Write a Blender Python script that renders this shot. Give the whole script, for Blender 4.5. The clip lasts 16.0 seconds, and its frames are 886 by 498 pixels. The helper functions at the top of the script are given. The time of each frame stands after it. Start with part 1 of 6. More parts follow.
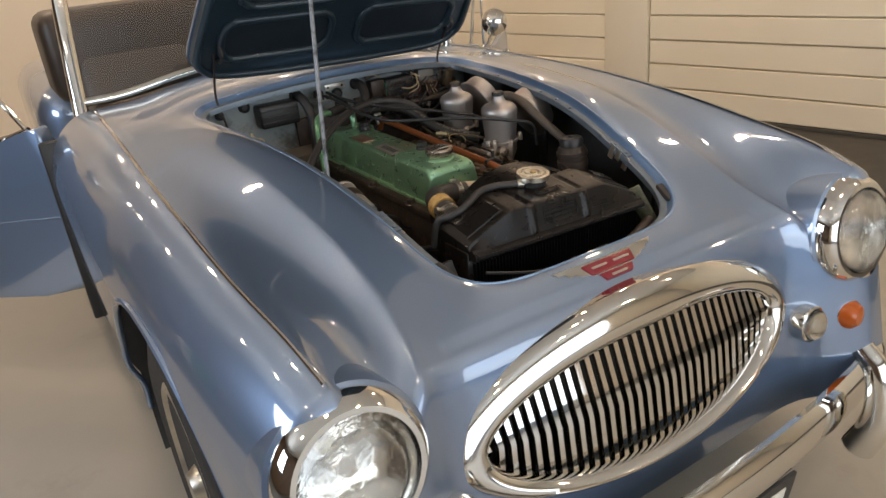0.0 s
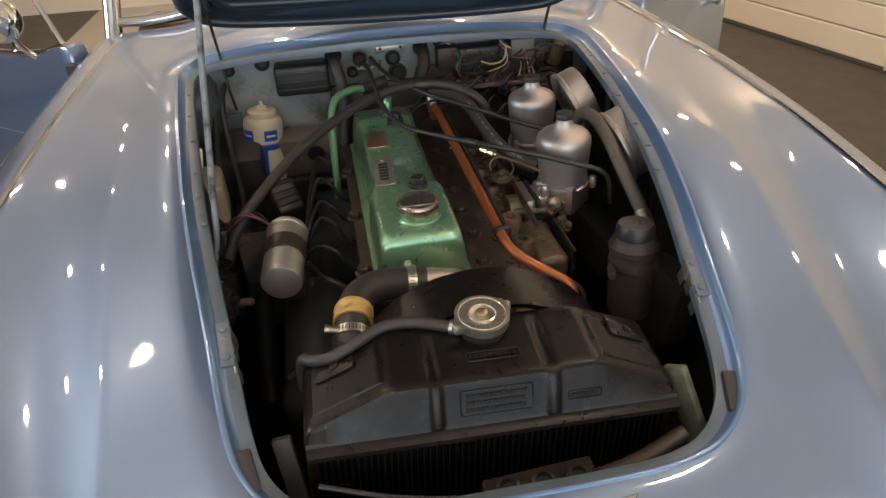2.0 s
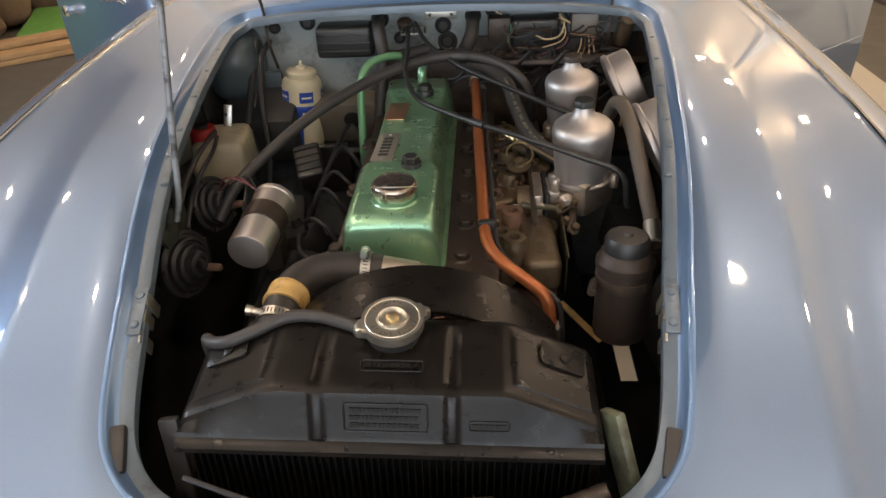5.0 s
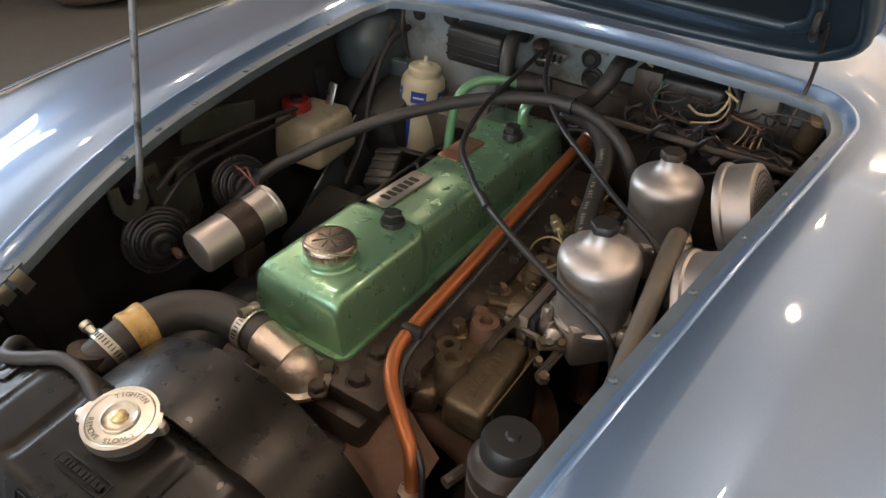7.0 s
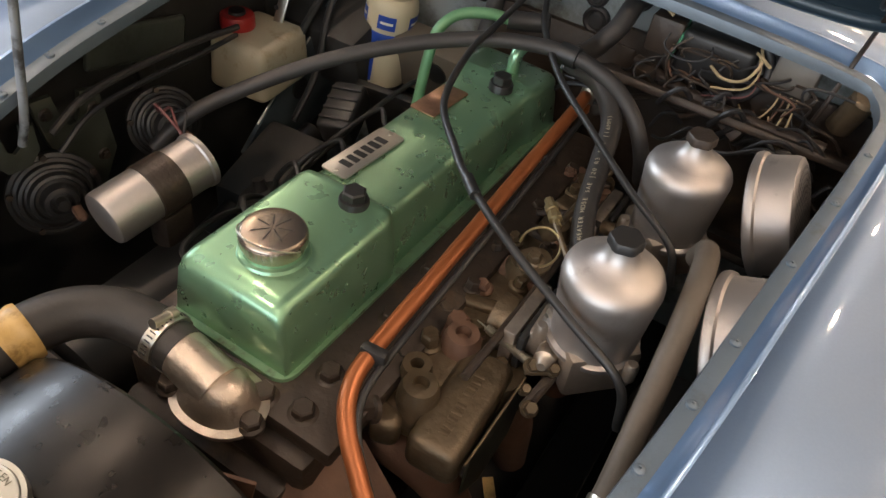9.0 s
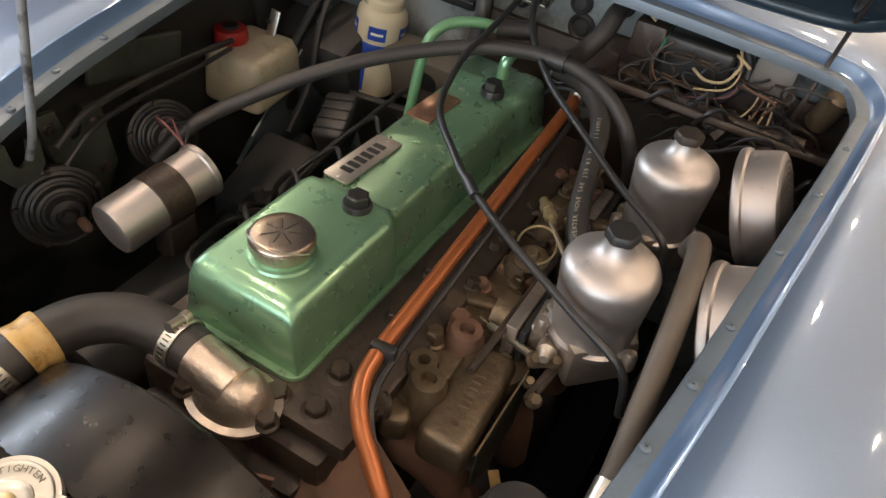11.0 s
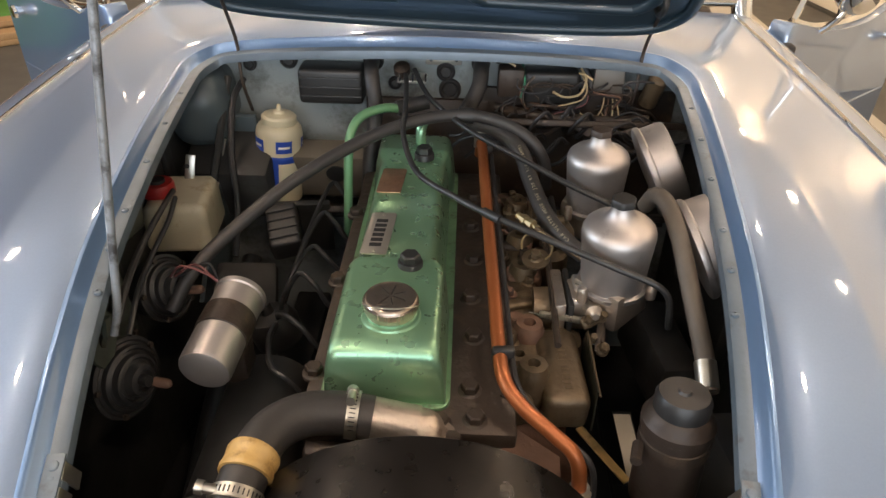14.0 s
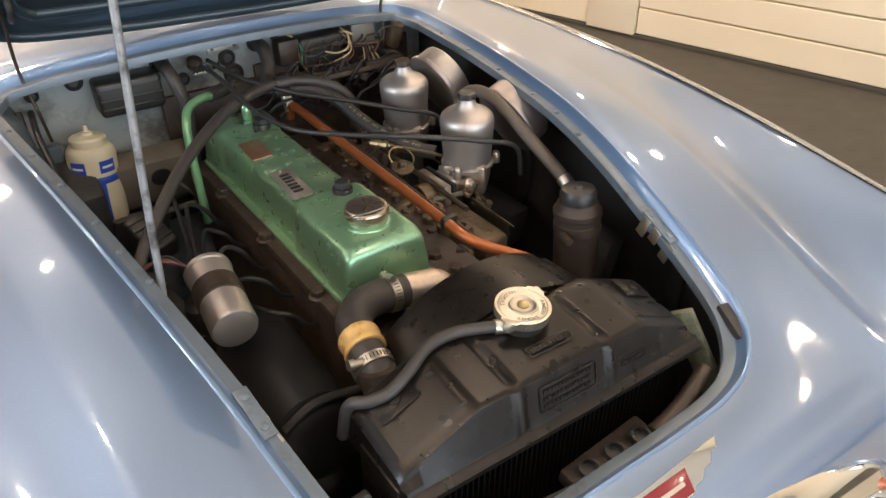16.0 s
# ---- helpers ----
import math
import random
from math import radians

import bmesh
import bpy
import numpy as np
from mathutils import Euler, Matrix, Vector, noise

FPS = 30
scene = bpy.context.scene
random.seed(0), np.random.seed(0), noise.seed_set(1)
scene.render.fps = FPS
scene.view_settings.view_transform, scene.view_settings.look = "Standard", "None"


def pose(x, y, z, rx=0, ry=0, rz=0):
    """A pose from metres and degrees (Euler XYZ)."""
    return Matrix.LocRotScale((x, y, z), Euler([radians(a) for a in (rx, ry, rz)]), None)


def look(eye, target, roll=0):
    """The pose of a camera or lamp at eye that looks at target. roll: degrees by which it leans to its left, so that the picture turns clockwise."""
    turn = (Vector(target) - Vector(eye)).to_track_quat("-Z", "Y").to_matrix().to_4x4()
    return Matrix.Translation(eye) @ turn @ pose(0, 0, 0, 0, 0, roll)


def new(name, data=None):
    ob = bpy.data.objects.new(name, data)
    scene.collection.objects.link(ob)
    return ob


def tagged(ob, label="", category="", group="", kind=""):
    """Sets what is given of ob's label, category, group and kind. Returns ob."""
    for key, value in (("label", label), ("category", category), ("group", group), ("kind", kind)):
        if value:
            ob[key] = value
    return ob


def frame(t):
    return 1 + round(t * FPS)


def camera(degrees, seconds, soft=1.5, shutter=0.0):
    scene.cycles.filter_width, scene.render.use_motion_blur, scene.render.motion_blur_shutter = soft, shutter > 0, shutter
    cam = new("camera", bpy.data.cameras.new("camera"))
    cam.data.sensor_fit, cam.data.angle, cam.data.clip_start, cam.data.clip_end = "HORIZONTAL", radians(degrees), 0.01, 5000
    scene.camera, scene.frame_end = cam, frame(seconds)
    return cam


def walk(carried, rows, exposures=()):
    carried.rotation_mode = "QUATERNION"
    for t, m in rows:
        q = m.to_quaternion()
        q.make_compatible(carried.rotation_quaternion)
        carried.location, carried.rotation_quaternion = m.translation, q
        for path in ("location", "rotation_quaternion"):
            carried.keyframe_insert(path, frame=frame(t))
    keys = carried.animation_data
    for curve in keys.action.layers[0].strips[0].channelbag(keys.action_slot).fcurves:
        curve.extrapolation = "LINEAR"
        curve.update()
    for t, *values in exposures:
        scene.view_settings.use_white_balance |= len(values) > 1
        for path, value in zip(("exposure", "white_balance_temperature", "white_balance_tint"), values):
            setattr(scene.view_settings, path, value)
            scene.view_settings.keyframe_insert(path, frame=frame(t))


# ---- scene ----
cam = camera(63.6, 16.0)
PATH = [
    (0, (-0.825, -1.1, 1.264), (0.103, 0.478, 0.458), -5.8),
    (0.5, (-0.612, -1.04, 1.286), (0.154, 0.61, 0.455), -5.9),
    (1, (-0.442, -0.936, 1.282), (0.23, 0.73, 0.403), -4.4),
    (1.5, (-0.279, -0.79, 1.306), (0.192, 0.915, 0.372), -1.3),
    (2, (-0.138, -0.702, 1.308), (0.124, 0.991, 0.275), -3.0),
    (2.5, (-0.019, -0.683, 1.319), (0.034, 1.017, 0.267), -2.3),
    (3, (-0.017, -0.668, 1.312), (0.016, 1.029, 0.254), -2.7),
    (5.5, (0.186, -0.587, 1.268), (-0.041, 1.067, 0.167), -1.6),
    (6, (0.286, -0.465, 1.296), (-0.154, 1.123, 0.162), 2.5),
    (6.5, (0.345, -0.376, 1.295), (-0.292, 1.136, 0.153), 1.0),
    (7, (0.428, -0.256, 1.29), (-0.439, 1.12, 0.127), 2.5),
    (7.5, (0.412, -0.193, 1.283), (-0.395, 1.176, 0.069), 4.9),
    (8, (0.334, -0.138, 1.271), (-0.368, 1.216, -0.022), 8.0),
    (8.5, (0.303, -0.113, 1.259), (-0.336, 1.207, -0.101), 9.8),
    (11, (0.295, -0.145, 1.264), (-0.306, 1.221, -0.068), 9.7),
    (11.5, (0.306, -0.206, 1.279), (-0.282, 1.239, 0.027), 8.9),
    (12, (0.339, -0.304, 1.296), (-0.285, 1.22, 0.162), 7.0),
    (12.5, (0.325, -0.388, 1.308), (-0.278, 1.183, 0.227), 6.3),
    (13, (0.257, -0.412, 1.306), (-0.279, 1.175, 0.215), 2.6),
    (13.5, (0.11, -0.385, 1.305), (-0.137, 1.274, 0.215), 0.7),
    (14, (0.042, -0.387, 1.298), (0.003, 1.284, 0.2), 1.2),
    (14.5, (-0.039, -0.481, 1.291), (0.193, 1.198, 0.23), -0.7),
    (15, (-0.158, -0.545, 1.287), (0.274, 1.087, 0.215), -2.5),
    (15.5, (-0.305, -0.533, 1.302), (0.449, 0.967, 0.215), -2.2),
    (16, (-0.417, -0.528, 1.309), (0.522, 0.857, 0.213), -1.4),
]
walk(cam, [(t, look(eye, target, roll)) for t, eye, target, roll in PATH],
     [(0, -0.42), (0.5, -0.52), (1.0, -0.58), (1.5, -0.46), (2.5, 0.07), (3.0, 0.16), (5.5, 0.20), (7, 0.14), (8.5, 0.3), (11, 0.42), (12.5, 0.34), (14, 0.44), (15, 0.57), (16, 0.46)])

# ---- light ----
world = bpy.data.worlds.new("daylight")
scene.world = world
world.use_nodes = True
wn = world.node_tree
sky = wn.nodes.new("ShaderNodeTexSky")
sky.sky_type, sky.sun_disc = 'NISHITA', False
sky.sun_elevation, sky.sun_rotation = radians(35), radians(200)
wn.links.new(sky.outputs[0], wn.nodes["Background"].inputs[0])
wn.nodes["Background"].inputs[1].default_value = 0.10


def area_lamp(name, m, sx, sy, power, color, shape='RECTANGLE'):
    d = bpy.data.lights.new(name, 'AREA')
    d.shape, d.size, d.size_y, d.energy, d.color = shape, sx, sy, power, color
    ob = new(name, d)
    ob.matrix_world = m
    return ob


WARM, DAY = (1.0, 0.74, 0.545), (0.80, 0.885, 1.0)
# the rearmost rows are extra spots, added to brighten the back wall and ceiling
SPOTS = [(x + 0.12 * ((k * 5) % 3 - 1), y + 0.15 * ((k * 7) % 3 - 1)) for k, (x, y) in enumerate((x, y) for y in (-2.6, -1.0, 0.6, 2.0, 3.3, 4.4, 5.5) for x in (-2.3, -0.75, 0.8, 2.4))]
CEIL = 2.75
for sx_, sy_ in SPOTS:
    area_lamp("spot_light", pose(sx_, sy_, CEIL - 0.062), 0.09, 0.09, 7.9, WARM, 'DISK')
area_lamp("door_daylight", look((-0.1, -3.75, 1.35), (-0.1, 0.0, 1.2)), 4.4, 2.1, 88, DAY)
area_lamp("window_daylight", look((-3.85, 0.2, 1.75), (0.0, 0.2, 1.3)), 1.8, 1.0, 66, DAY)


# ---- materials ----
def mat(name, base, rough=0.5, metal=0.0, var=0.12, scale=8.0, bump=0.0, bscale=120.0, coat=0.0, dirt=None, spec=0.5, rvar=0.1, emit=None, glass=0.0):
    """dirt: (colour, scale, amount) of a second, larger-scale stain."""
    m = bpy.data.materials.new(name)
    m.use_nodes = True
    nt, b = m.node_tree, m.node_tree.nodes["Principled BSDF"]
    b.inputs["Metallic"].default_value = metal
    b.inputs["Specular IOR Level"].default_value = spec
    b.inputs["Coat Weight"].default_value = coat
    b.inputs["Coat Roughness"].default_value = 0.04
    b.inputs["Transmission Weight"].default_value = glass
    tc = nt.nodes.new("ShaderNodeTexCoord")
    n1 = nt.nodes.new("ShaderNodeTexNoise")
    n1.inputs["Scale"].default_value, n1.inputs["Detail"].default_value = scale, 6
    nt.links.new(tc.outputs["Object"], n1.inputs["Vector"])
    mix = nt.nodes.new("ShaderNodeMixRGB")
    lo = tuple(max(0, c * (1 - var)) for c in base)
    hi = tuple(min(1, c * (1 + var)) for c in base)
    mix.inputs[1].default_value, mix.inputs[2].default_value = (*lo, 1), (*hi, 1)
    nt.links.new(n1.outputs["Fac"], mix.inputs[0])
    out = mix.outputs[0]
    if dirt:
        n2 = nt.nodes.new("ShaderNodeTexNoise")
        n2.inputs["Scale"].default_value, n2.inputs["Detail"].default_value, n2.inputs["Roughness"].default_value = dirt[1], 8, 0.7
        nt.links.new(tc.outputs["Object"], n2.inputs["Vector"])
        ramp = nt.nodes.new("ShaderNodeMapRange")
        ramp.inputs[1].default_value, ramp.inputs[2].default_value = 0.62 - 0.3 * dirt[2], 0.72 - 0.2 * dirt[2]
        ramp.inputs[4].default_value = min(1, 0.4 + dirt[2])
        nt.links.new(n2.outputs["Fac"], ramp.inputs[0])
        mx = nt.nodes.new("ShaderNodeMixRGB")
        mx.inputs[2].default_value = (*dirt[0], 1)
        nt.links.new(ramp.outputs[0], mx.inputs[0])
        nt.links.new(out, mx.inputs[1])
        out = mx.outputs[0]
    nt.links.new(out, b.inputs["Base Color"])
    n3 = nt.nodes.new("ShaderNodeTexNoise")
    n3.inputs["Scale"].default_value, n3.inputs["Detail"].default_value = scale * 2.3, 5
    nt.links.new(tc.outputs["Object"], n3.inputs["Vector"])
    rr = nt.nodes.new("ShaderNodeMapRange")
    rr.inputs[3].default_value, rr.inputs[4].default_value = max(0.02, rough - rvar * rough * 2), min(1, rough + rvar * rough * 2)
    nt.links.new(n3.outputs["Fac"], rr.inputs[0])
    nt.links.new(rr.outputs[0], b.inputs["Roughness"])
    if bump:
        n4 = nt.nodes.new("ShaderNodeTexNoise")
        n4.inputs["Scale"].default_value, n4.inputs["Detail"].default_value = bscale, 4
        nt.links.new(tc.outputs["Object"], n4.inputs["Vector"])
        bp = nt.nodes.new("ShaderNodeBump")
        bp.inputs["Strength"].default_value, bp.inputs["Distance"].default_value = bump, 0.002
        nt.links.new(n4.outputs["Fac"], bp.inputs["Height"])
        nt.links.new(bp.outputs[0], b.inputs["Normal"])
    if emit:
        b.inputs["Emission Color"].default_value, b.inputs["Emission Strength"].default_value = (*emit[:3], 1), emit[3]
    return m


PAINT = mat("ice_blue_metallic_paint", (0.165, 0.243, 0.380), 0.42, 0.72, 0.05, 400, coat=1.0, rvar=0.05)
PAINT.node_tree.nodes["Principled BSDF"].inputs["Coat IOR"].default_value = 2.35
LIP = mat("blue_lip_paint", (0.17, 0.28, 0.47), 0.30, 0.6, 0.03, 12, coat=1.0, rvar=0.05)
FLANGE = mat("worn_flange_paint", (0.13, 0.165, 0.20), 0.42, 0.35, 0.2, 30, 0.2, 80, dirt=((0.06, 0.055, 0.05), 25, 0.15))
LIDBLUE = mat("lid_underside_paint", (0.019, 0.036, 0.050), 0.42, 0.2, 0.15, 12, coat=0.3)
# darker copy of the underside colour: the recesses' shade is put into it
LIDSHADE = mat("lid_recess_shade", (0.016, 0.024, 0.034), 0.5, 0.1, 0.2, 12)
BAYBLUE = mat("bulkhead_paint", (0.265, 0.295, 0.295), 0.45, 0.1, 0.15, 14, 0.15, 60, dirt=((0.06, 0.052, 0.04), 7, 0.45))
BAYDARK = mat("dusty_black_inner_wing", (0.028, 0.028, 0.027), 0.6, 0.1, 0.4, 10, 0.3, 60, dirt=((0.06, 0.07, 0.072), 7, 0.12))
BAYGREY = mat("worn_blue_grey_panel", (0.075, 0.098, 0.108), 0.45, 0.15, 0.25, 12, 0.2, 60, coat=0.15, dirt=((0.025, 0.024, 0.022), 9, 0.35))
CHROME = mat("chrome", (0.80, 0.78, 0.74), 0.06, 1.0, 0.03, 10)
OLDCHROME = mat("worn_chrome", (0.64, 0.58, 0.50), 0.30, 1.0, 0.15, 30, 0.05, 200)
STEEL = mat("zinc_steel", (0.56, 0.53, 0.46), 0.3, 0.95, 0.18, 40, 0.15, 150)
ALU = mat("satin_aluminium", (0.46, 0.43, 0.41), 0.47, 0.9, 0.14, 22, 0.12, 160, dirt=((0.20, 0.18, 0.155), 20, 0.10))
ALUCAST = mat("cast_aluminium", (0.50, 0.43, 0.36), 0.38, 0.9, 0.25, 60, 0.5, 140, dirt=((0.16, 0.09, 0.05), 40, 0.12))
GREEN = mat("green_engine_enamel", (0.235, 0.43, 0.265), 0.28, 0.68, 0.06, 25, 0.0, 200, coat=0.5, rvar=0.05)
GREENEDGE = mat("chipped_green_edge", (0.17, 0.30, 0.17), 0.4, 0.3, 0.3, 60, 0.3, 150, dirt=((0.07, 0.05, 0.03), 50, 0.3))
RADBLACK = mat("satin_black_tank", (0.0065, 0.0054, 0.0045), 0.32, 0.0, 0.3, 25, 0.14, 45, spec=0.27, dirt=((0.016, 0.012, 0.008), 16, 0.2), rvar=0.3)
# near-black fins: the dark void under the tank flange is put into the colour
FIN = mat("shaded_fin", (0.004, 0.004, 0.004), 0.7, 0.0, 0.2, 30, spec=0.1)
RUBBER = mat("rubber", (0.030, 0.028, 0.027), 0.52, 0.0, 0.3, 25, 0.2, 150, dirt=((0.055, 0.05, 0.045), 18, 0.15))
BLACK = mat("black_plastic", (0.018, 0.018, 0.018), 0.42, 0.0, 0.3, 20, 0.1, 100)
IRON = mat("oily_brown_iron", (0.042, 0.031, 0.024), 0.45, 0.25, 0.4, 30, 0.6, 90, dirt=((0.11, 0.075, 0.045), 22, 0.25))
CASTBROWN = mat("grimy_bronze_casting", (0.135, 0.10, 0.062), 0.42, 0.6, 0.3, 35, 0.7, 110, dirt=((0.05, 0.035, 0.02), 26, 0.3))
RUST = mat("rusty_iron", (0.13, 0.07, 0.045), 0.7, 0.1, 0.35, 30, 0.6, 100)
COPPER = mat("copper_painted_pipe", (0.35, 0.112, 0.038), 0.33, 0.55, 0.12, 30, 0.08, 100, dirt=((0.16, 0.05, 0.02), 30, 0.1))
YELLOWTAPE = mat("aged_yellow_tape", (0.50, 0.33, 0.12), 0.38, 0.0, 0.3, 70, 1.0, 50, dirt=((0.20, 0.11, 0.03), 55, 0.35))
FILLCAP = mat("stained_chrome_cap", (0.44, 0.36, 0.29), 0.25, 0.95, 0.1, 60, 0.1, 160, dirt=((0.22, 0.16, 0.12), 90, 0.05))
OLIVE = mat("dark_olive_sheet", (0.014, 0.0145, 0.008), 0.5, 0.1, 0.3, 20, 0.2, 60)
BRASS = mat("brass", (0.50, 0.40, 0.22), 0.3, 0.9, 0.2, 40)
CREAM = mat("aged_white_plastic", (0.52, 0.47, 0.33), 0.42, 0.0, 0.08, 12, dirt=((0.40, 0.33, 0.18), 12, 0.1))
CLOUDY = mat("stained_cloudy_plastic", (0.50, 0.45, 0.33), 0.4, 0.0, 0.15, 14, dirt=((0.26, 0.16, 0.06), 14, 0.3))
BLUELBL = mat("blue_label_print", (0.02, 0.06, 0.33), 0.4, 0.0, 0.1, 30)
WHITELBL = mat("white_label_print", (0.70, 0.68, 0.60), 0.45, 0.0, 0.05, 30)
PRINTBAR = mat("faint_print", (0.34, 0.31, 0.22), 0.5, 0.0, 0.2, 60)
PLAINWALL = mat("off_white_wall_paint", (0.80, 0.75, 0.65), 0.6, 0.0, 0.04, 2, 0.1, 50)
RED = mat("red_plastic", (0.36, 0.02, 0.02), 0.4, 0.0, 0.15, 20)
REDENAMEL = mat("red_enamel", (0.19, 0.016, 0.026), 0.18, 0.0, 0.08, 40, coat=0.6)
PLATEBADGE = mat("engraved_plate", (0.50, 0.47, 0.42), 0.35, 0.8, 0.1, 80)
COPPERPLATE = mat("coppery_plate", (0.52, 0.30, 0.20), 0.3, 0.85, 0.3, 90, dirt=((0.40, 0.24, 0.14), 120, 0.3))
WIREBLK = mat("dark_wire", (0.02, 0.02, 0.022), 0.5, 0.0, 0.3, 30)
WIREYEL = mat("yellowed_wire", (0.40, 0.31, 0.18), 0.5, 0.0, 0.35, 60)
WIREGRN = mat("green_wire", (0.03, 0.16, 0.09), 0.5, 0.0, 0.3, 60)
WIRERED = mat("maroon_wire", (0.14, 0.05, 0.05), 0.5, 0.0, 0.3, 60)
AMBER = mat("amber_lens", (0.42, 0.085, 0.008), 0.15, 0.0, 0.1, 20, coat=0.5)
LAMPGLASS = mat("ribbed_lamp_glass", (0.95, 0.95, 0.93), 0.06, 0.0, 0.03, 90, 0.8, 70, glass=1.0)
CANISTER = mat("grimy_black_canister", (0.034, 0.024, 0.018), 0.5, 0.2, 0.35, 30, 0.4, 90, dirt=((0.085, 0.055, 0.04), 20, 0.15))
TYRE = mat("tyre_rubber", (0.018, 0.018, 0.018), 0.7, 0.0, 0.2, 30, 0.3, 60)
INTERIOR = mat("brown_interior_trim", (0.034, 0.024, 0.017), 0.42, 0.0, 0.2, 20, 0.1, 80)
FADED = mat("faded_grey_cover", (0.42, 0.43, 0.42), 0.6, 0.0, 0.1, 6)
GLASS = mat("clear_glass", (1, 1, 1), 0.02, 0.0, 0.0, 4, glass=1.0, rvar=0)
GUIDE = mat("pale_green_bracket", (0.12, 0.135, 0.09), 0.5, 0.2, 0.3, 30, 0.3, 80, dirt=((0.05, 0.042, 0.03), 25, 0.45))
CONCRETE = mat("painted_concrete", (0.36, 0.335, 0.28), 0.42, 0.0, 0.06, 3, 0.15, 40, dirt=((0.28, 0.255, 0.21), 2.2, 0.15))
DARKFLOOR = mat("dark_floor_coating", (0.060, 0.056, 0.047), 0.6, 0.0, 0.12, 4, 0.2, 40)
WALLPAINT = mat("cream_wall_paint", (0.82, 0.74, 0.58), 0.6, 0.0, 0.04, 2, 0.1, 50)
TIMBERWALL = mat("dark_timber_lining", (0.095, 0.062, 0.038), 0.55, 0.0, 0.35, 6, 0.3, 40, dirt=((0.04, 0.028, 0.02), 3, 0.3))
CEILPAINT = mat("white_ceiling_paint", (0.84, 0.82, 0.77), 0.7, 0.0, 0.03, 2)
WOOD = mat("raw_timber", (0.30, 0.19, 0.09), 0.6, 0.0, 0.25, 14, 0.2, 60)
WHITEBOX = mat("white_cardboard", (0.62, 0.60, 0.55), 0.6, 0.0, 0.1, 10)
BULB = mat("lit_lamp_glass", (1, 0.9, 0.7), 0.3, emit=(1.0, 0.82, 0.58, 6.0))


# ---- builders ----
def link(name, bm, material, parent=None, label="", sharp=38):
    me = bpy.data.meshes.new(name)
    bmesh.ops.recalc_face_normals(bm, faces=bm.faces)
    bm.to_mesh(me)
    bm.free()
    me.materials.append(material)
    me.shade_smooth()
    me.set_sharp_from_angle(angle=radians(sharp))
    ob = new(name, me)
    if parent:
        ob.parent = parent
    if label:
        ob["label"] = label
    return ob


def part(name, bm, material, parent, label="", sharp=38):
    return link(name, bm, material, parent, label, sharp)


def twin(ob, m, name=None):
    """A further object on the same mesh, at pose m."""
    o = new(name or ob.name.split(".")[0], ob.data)
    o.parent = ob.parent
    o.matrix_local = m
    if ob.get("label"):
        o["label"] = ob["label"]
    return o


def spline(pts, n=12, closed=False):
    """Catmull-Rom through pts, n steps a span."""
    p = [Vector(q) for q in pts]
    out, m = [], len(p)
    for i in range(m if closed else m - 1):
        if closed:
            a, b, c, d = p[i - 1], p[i], p[(i + 1) % m], p[(i + 2) % m]
        else:
            b, c = p[i], p[i + 1]
            a = p[i - 1] if i else b * 2 - c
            d = p[i + 2] if i + 2 < m else c * 2 - b
        for k in range(n):
            t = k / n
            out.append(0.5 * ((2 * b) + (c - a) * t + (2 * a - 5 * b + 4 * c - d) * t * t + (3 * b - a - 3 * c + d) * t ** 3))
    if not closed:
        out.append(p[-1])
    return out


def table(rows):
    """A smooth function through (u, value) rows."""
    us, vs = np.array([r[0] for r in rows], float), np.array([r[1] for r in rows], float)
    sl = np.gradient(vs, us)

    def f(u):
        u = min(max(u, us[0]), us[-1])
        i = min(max(int(np.searchsorted(us, u)) - 1, 0), len(us) - 2)
        h = us[i + 1] - us[i]
        t = (u - us[i]) / h
        return (2 * t ** 3 - 3 * t * t + 1) * vs[i] + (t ** 3 - 2 * t * t + t) * h * sl[i] + (3 * t * t - 2 * t ** 3) * vs[i + 1] + (t ** 3 - t * t) * h * sl[i + 1]
    return f


def tube(pts, r, n=10, seg=10, bm=None, closed=False, ridge=0.0):
    """A round tube along a smooth line; r may be a function of 0..1. ridge: relief of a wound or ribbed tube."""
    bm = bm or bmesh.new()
    line = spline(pts, n, closed)
    rings, up = [], Vector((0.3, 0.2, 1)).normalized()
    cnt = len(line)
    for i, p in enumerate(line):
        d = (line[(i + 1) % cnt if closed else min(i + 1, cnt - 1)] - line[i - 1 if closed else max(i - 1, 0)]).normalized()
        side = d.cross(up)
        side = side.normalized() if side.length > 1e-4 else Vector((1, 0, 0))
        up = side.cross(d).normalized()
        rad = (r(i / max(1, cnt - 1)) if callable(r) else r) * (1 + (ridge if i % 2 else 0))
        rings.append([bm.verts.new(p + rad * (math.cos(a) * side + math.sin(a) * up)) for a in (2 * math.pi * k / seg for k in range(seg))])
    for i in range(len(rings) if closed else len(rings) - 1):
        a, b = rings[i], rings[(i + 1) % len(rings)]
        for k in range(seg):
            bm.faces.new((a[k], a[(k + 1) % seg], b[(k + 1) % seg], b[k]))
    if not closed:
        bm.faces.new(rings[0][::-1])
        bm.faces.new(rings[-1])
    return bm


def axis_pose(p, d):
    """A pose at p whose z runs along d."""
    q = Vector(d).normalized().to_track_quat("Z", "Y")
    return Matrix.Translation(p) @ q.to_matrix().to_4x4()


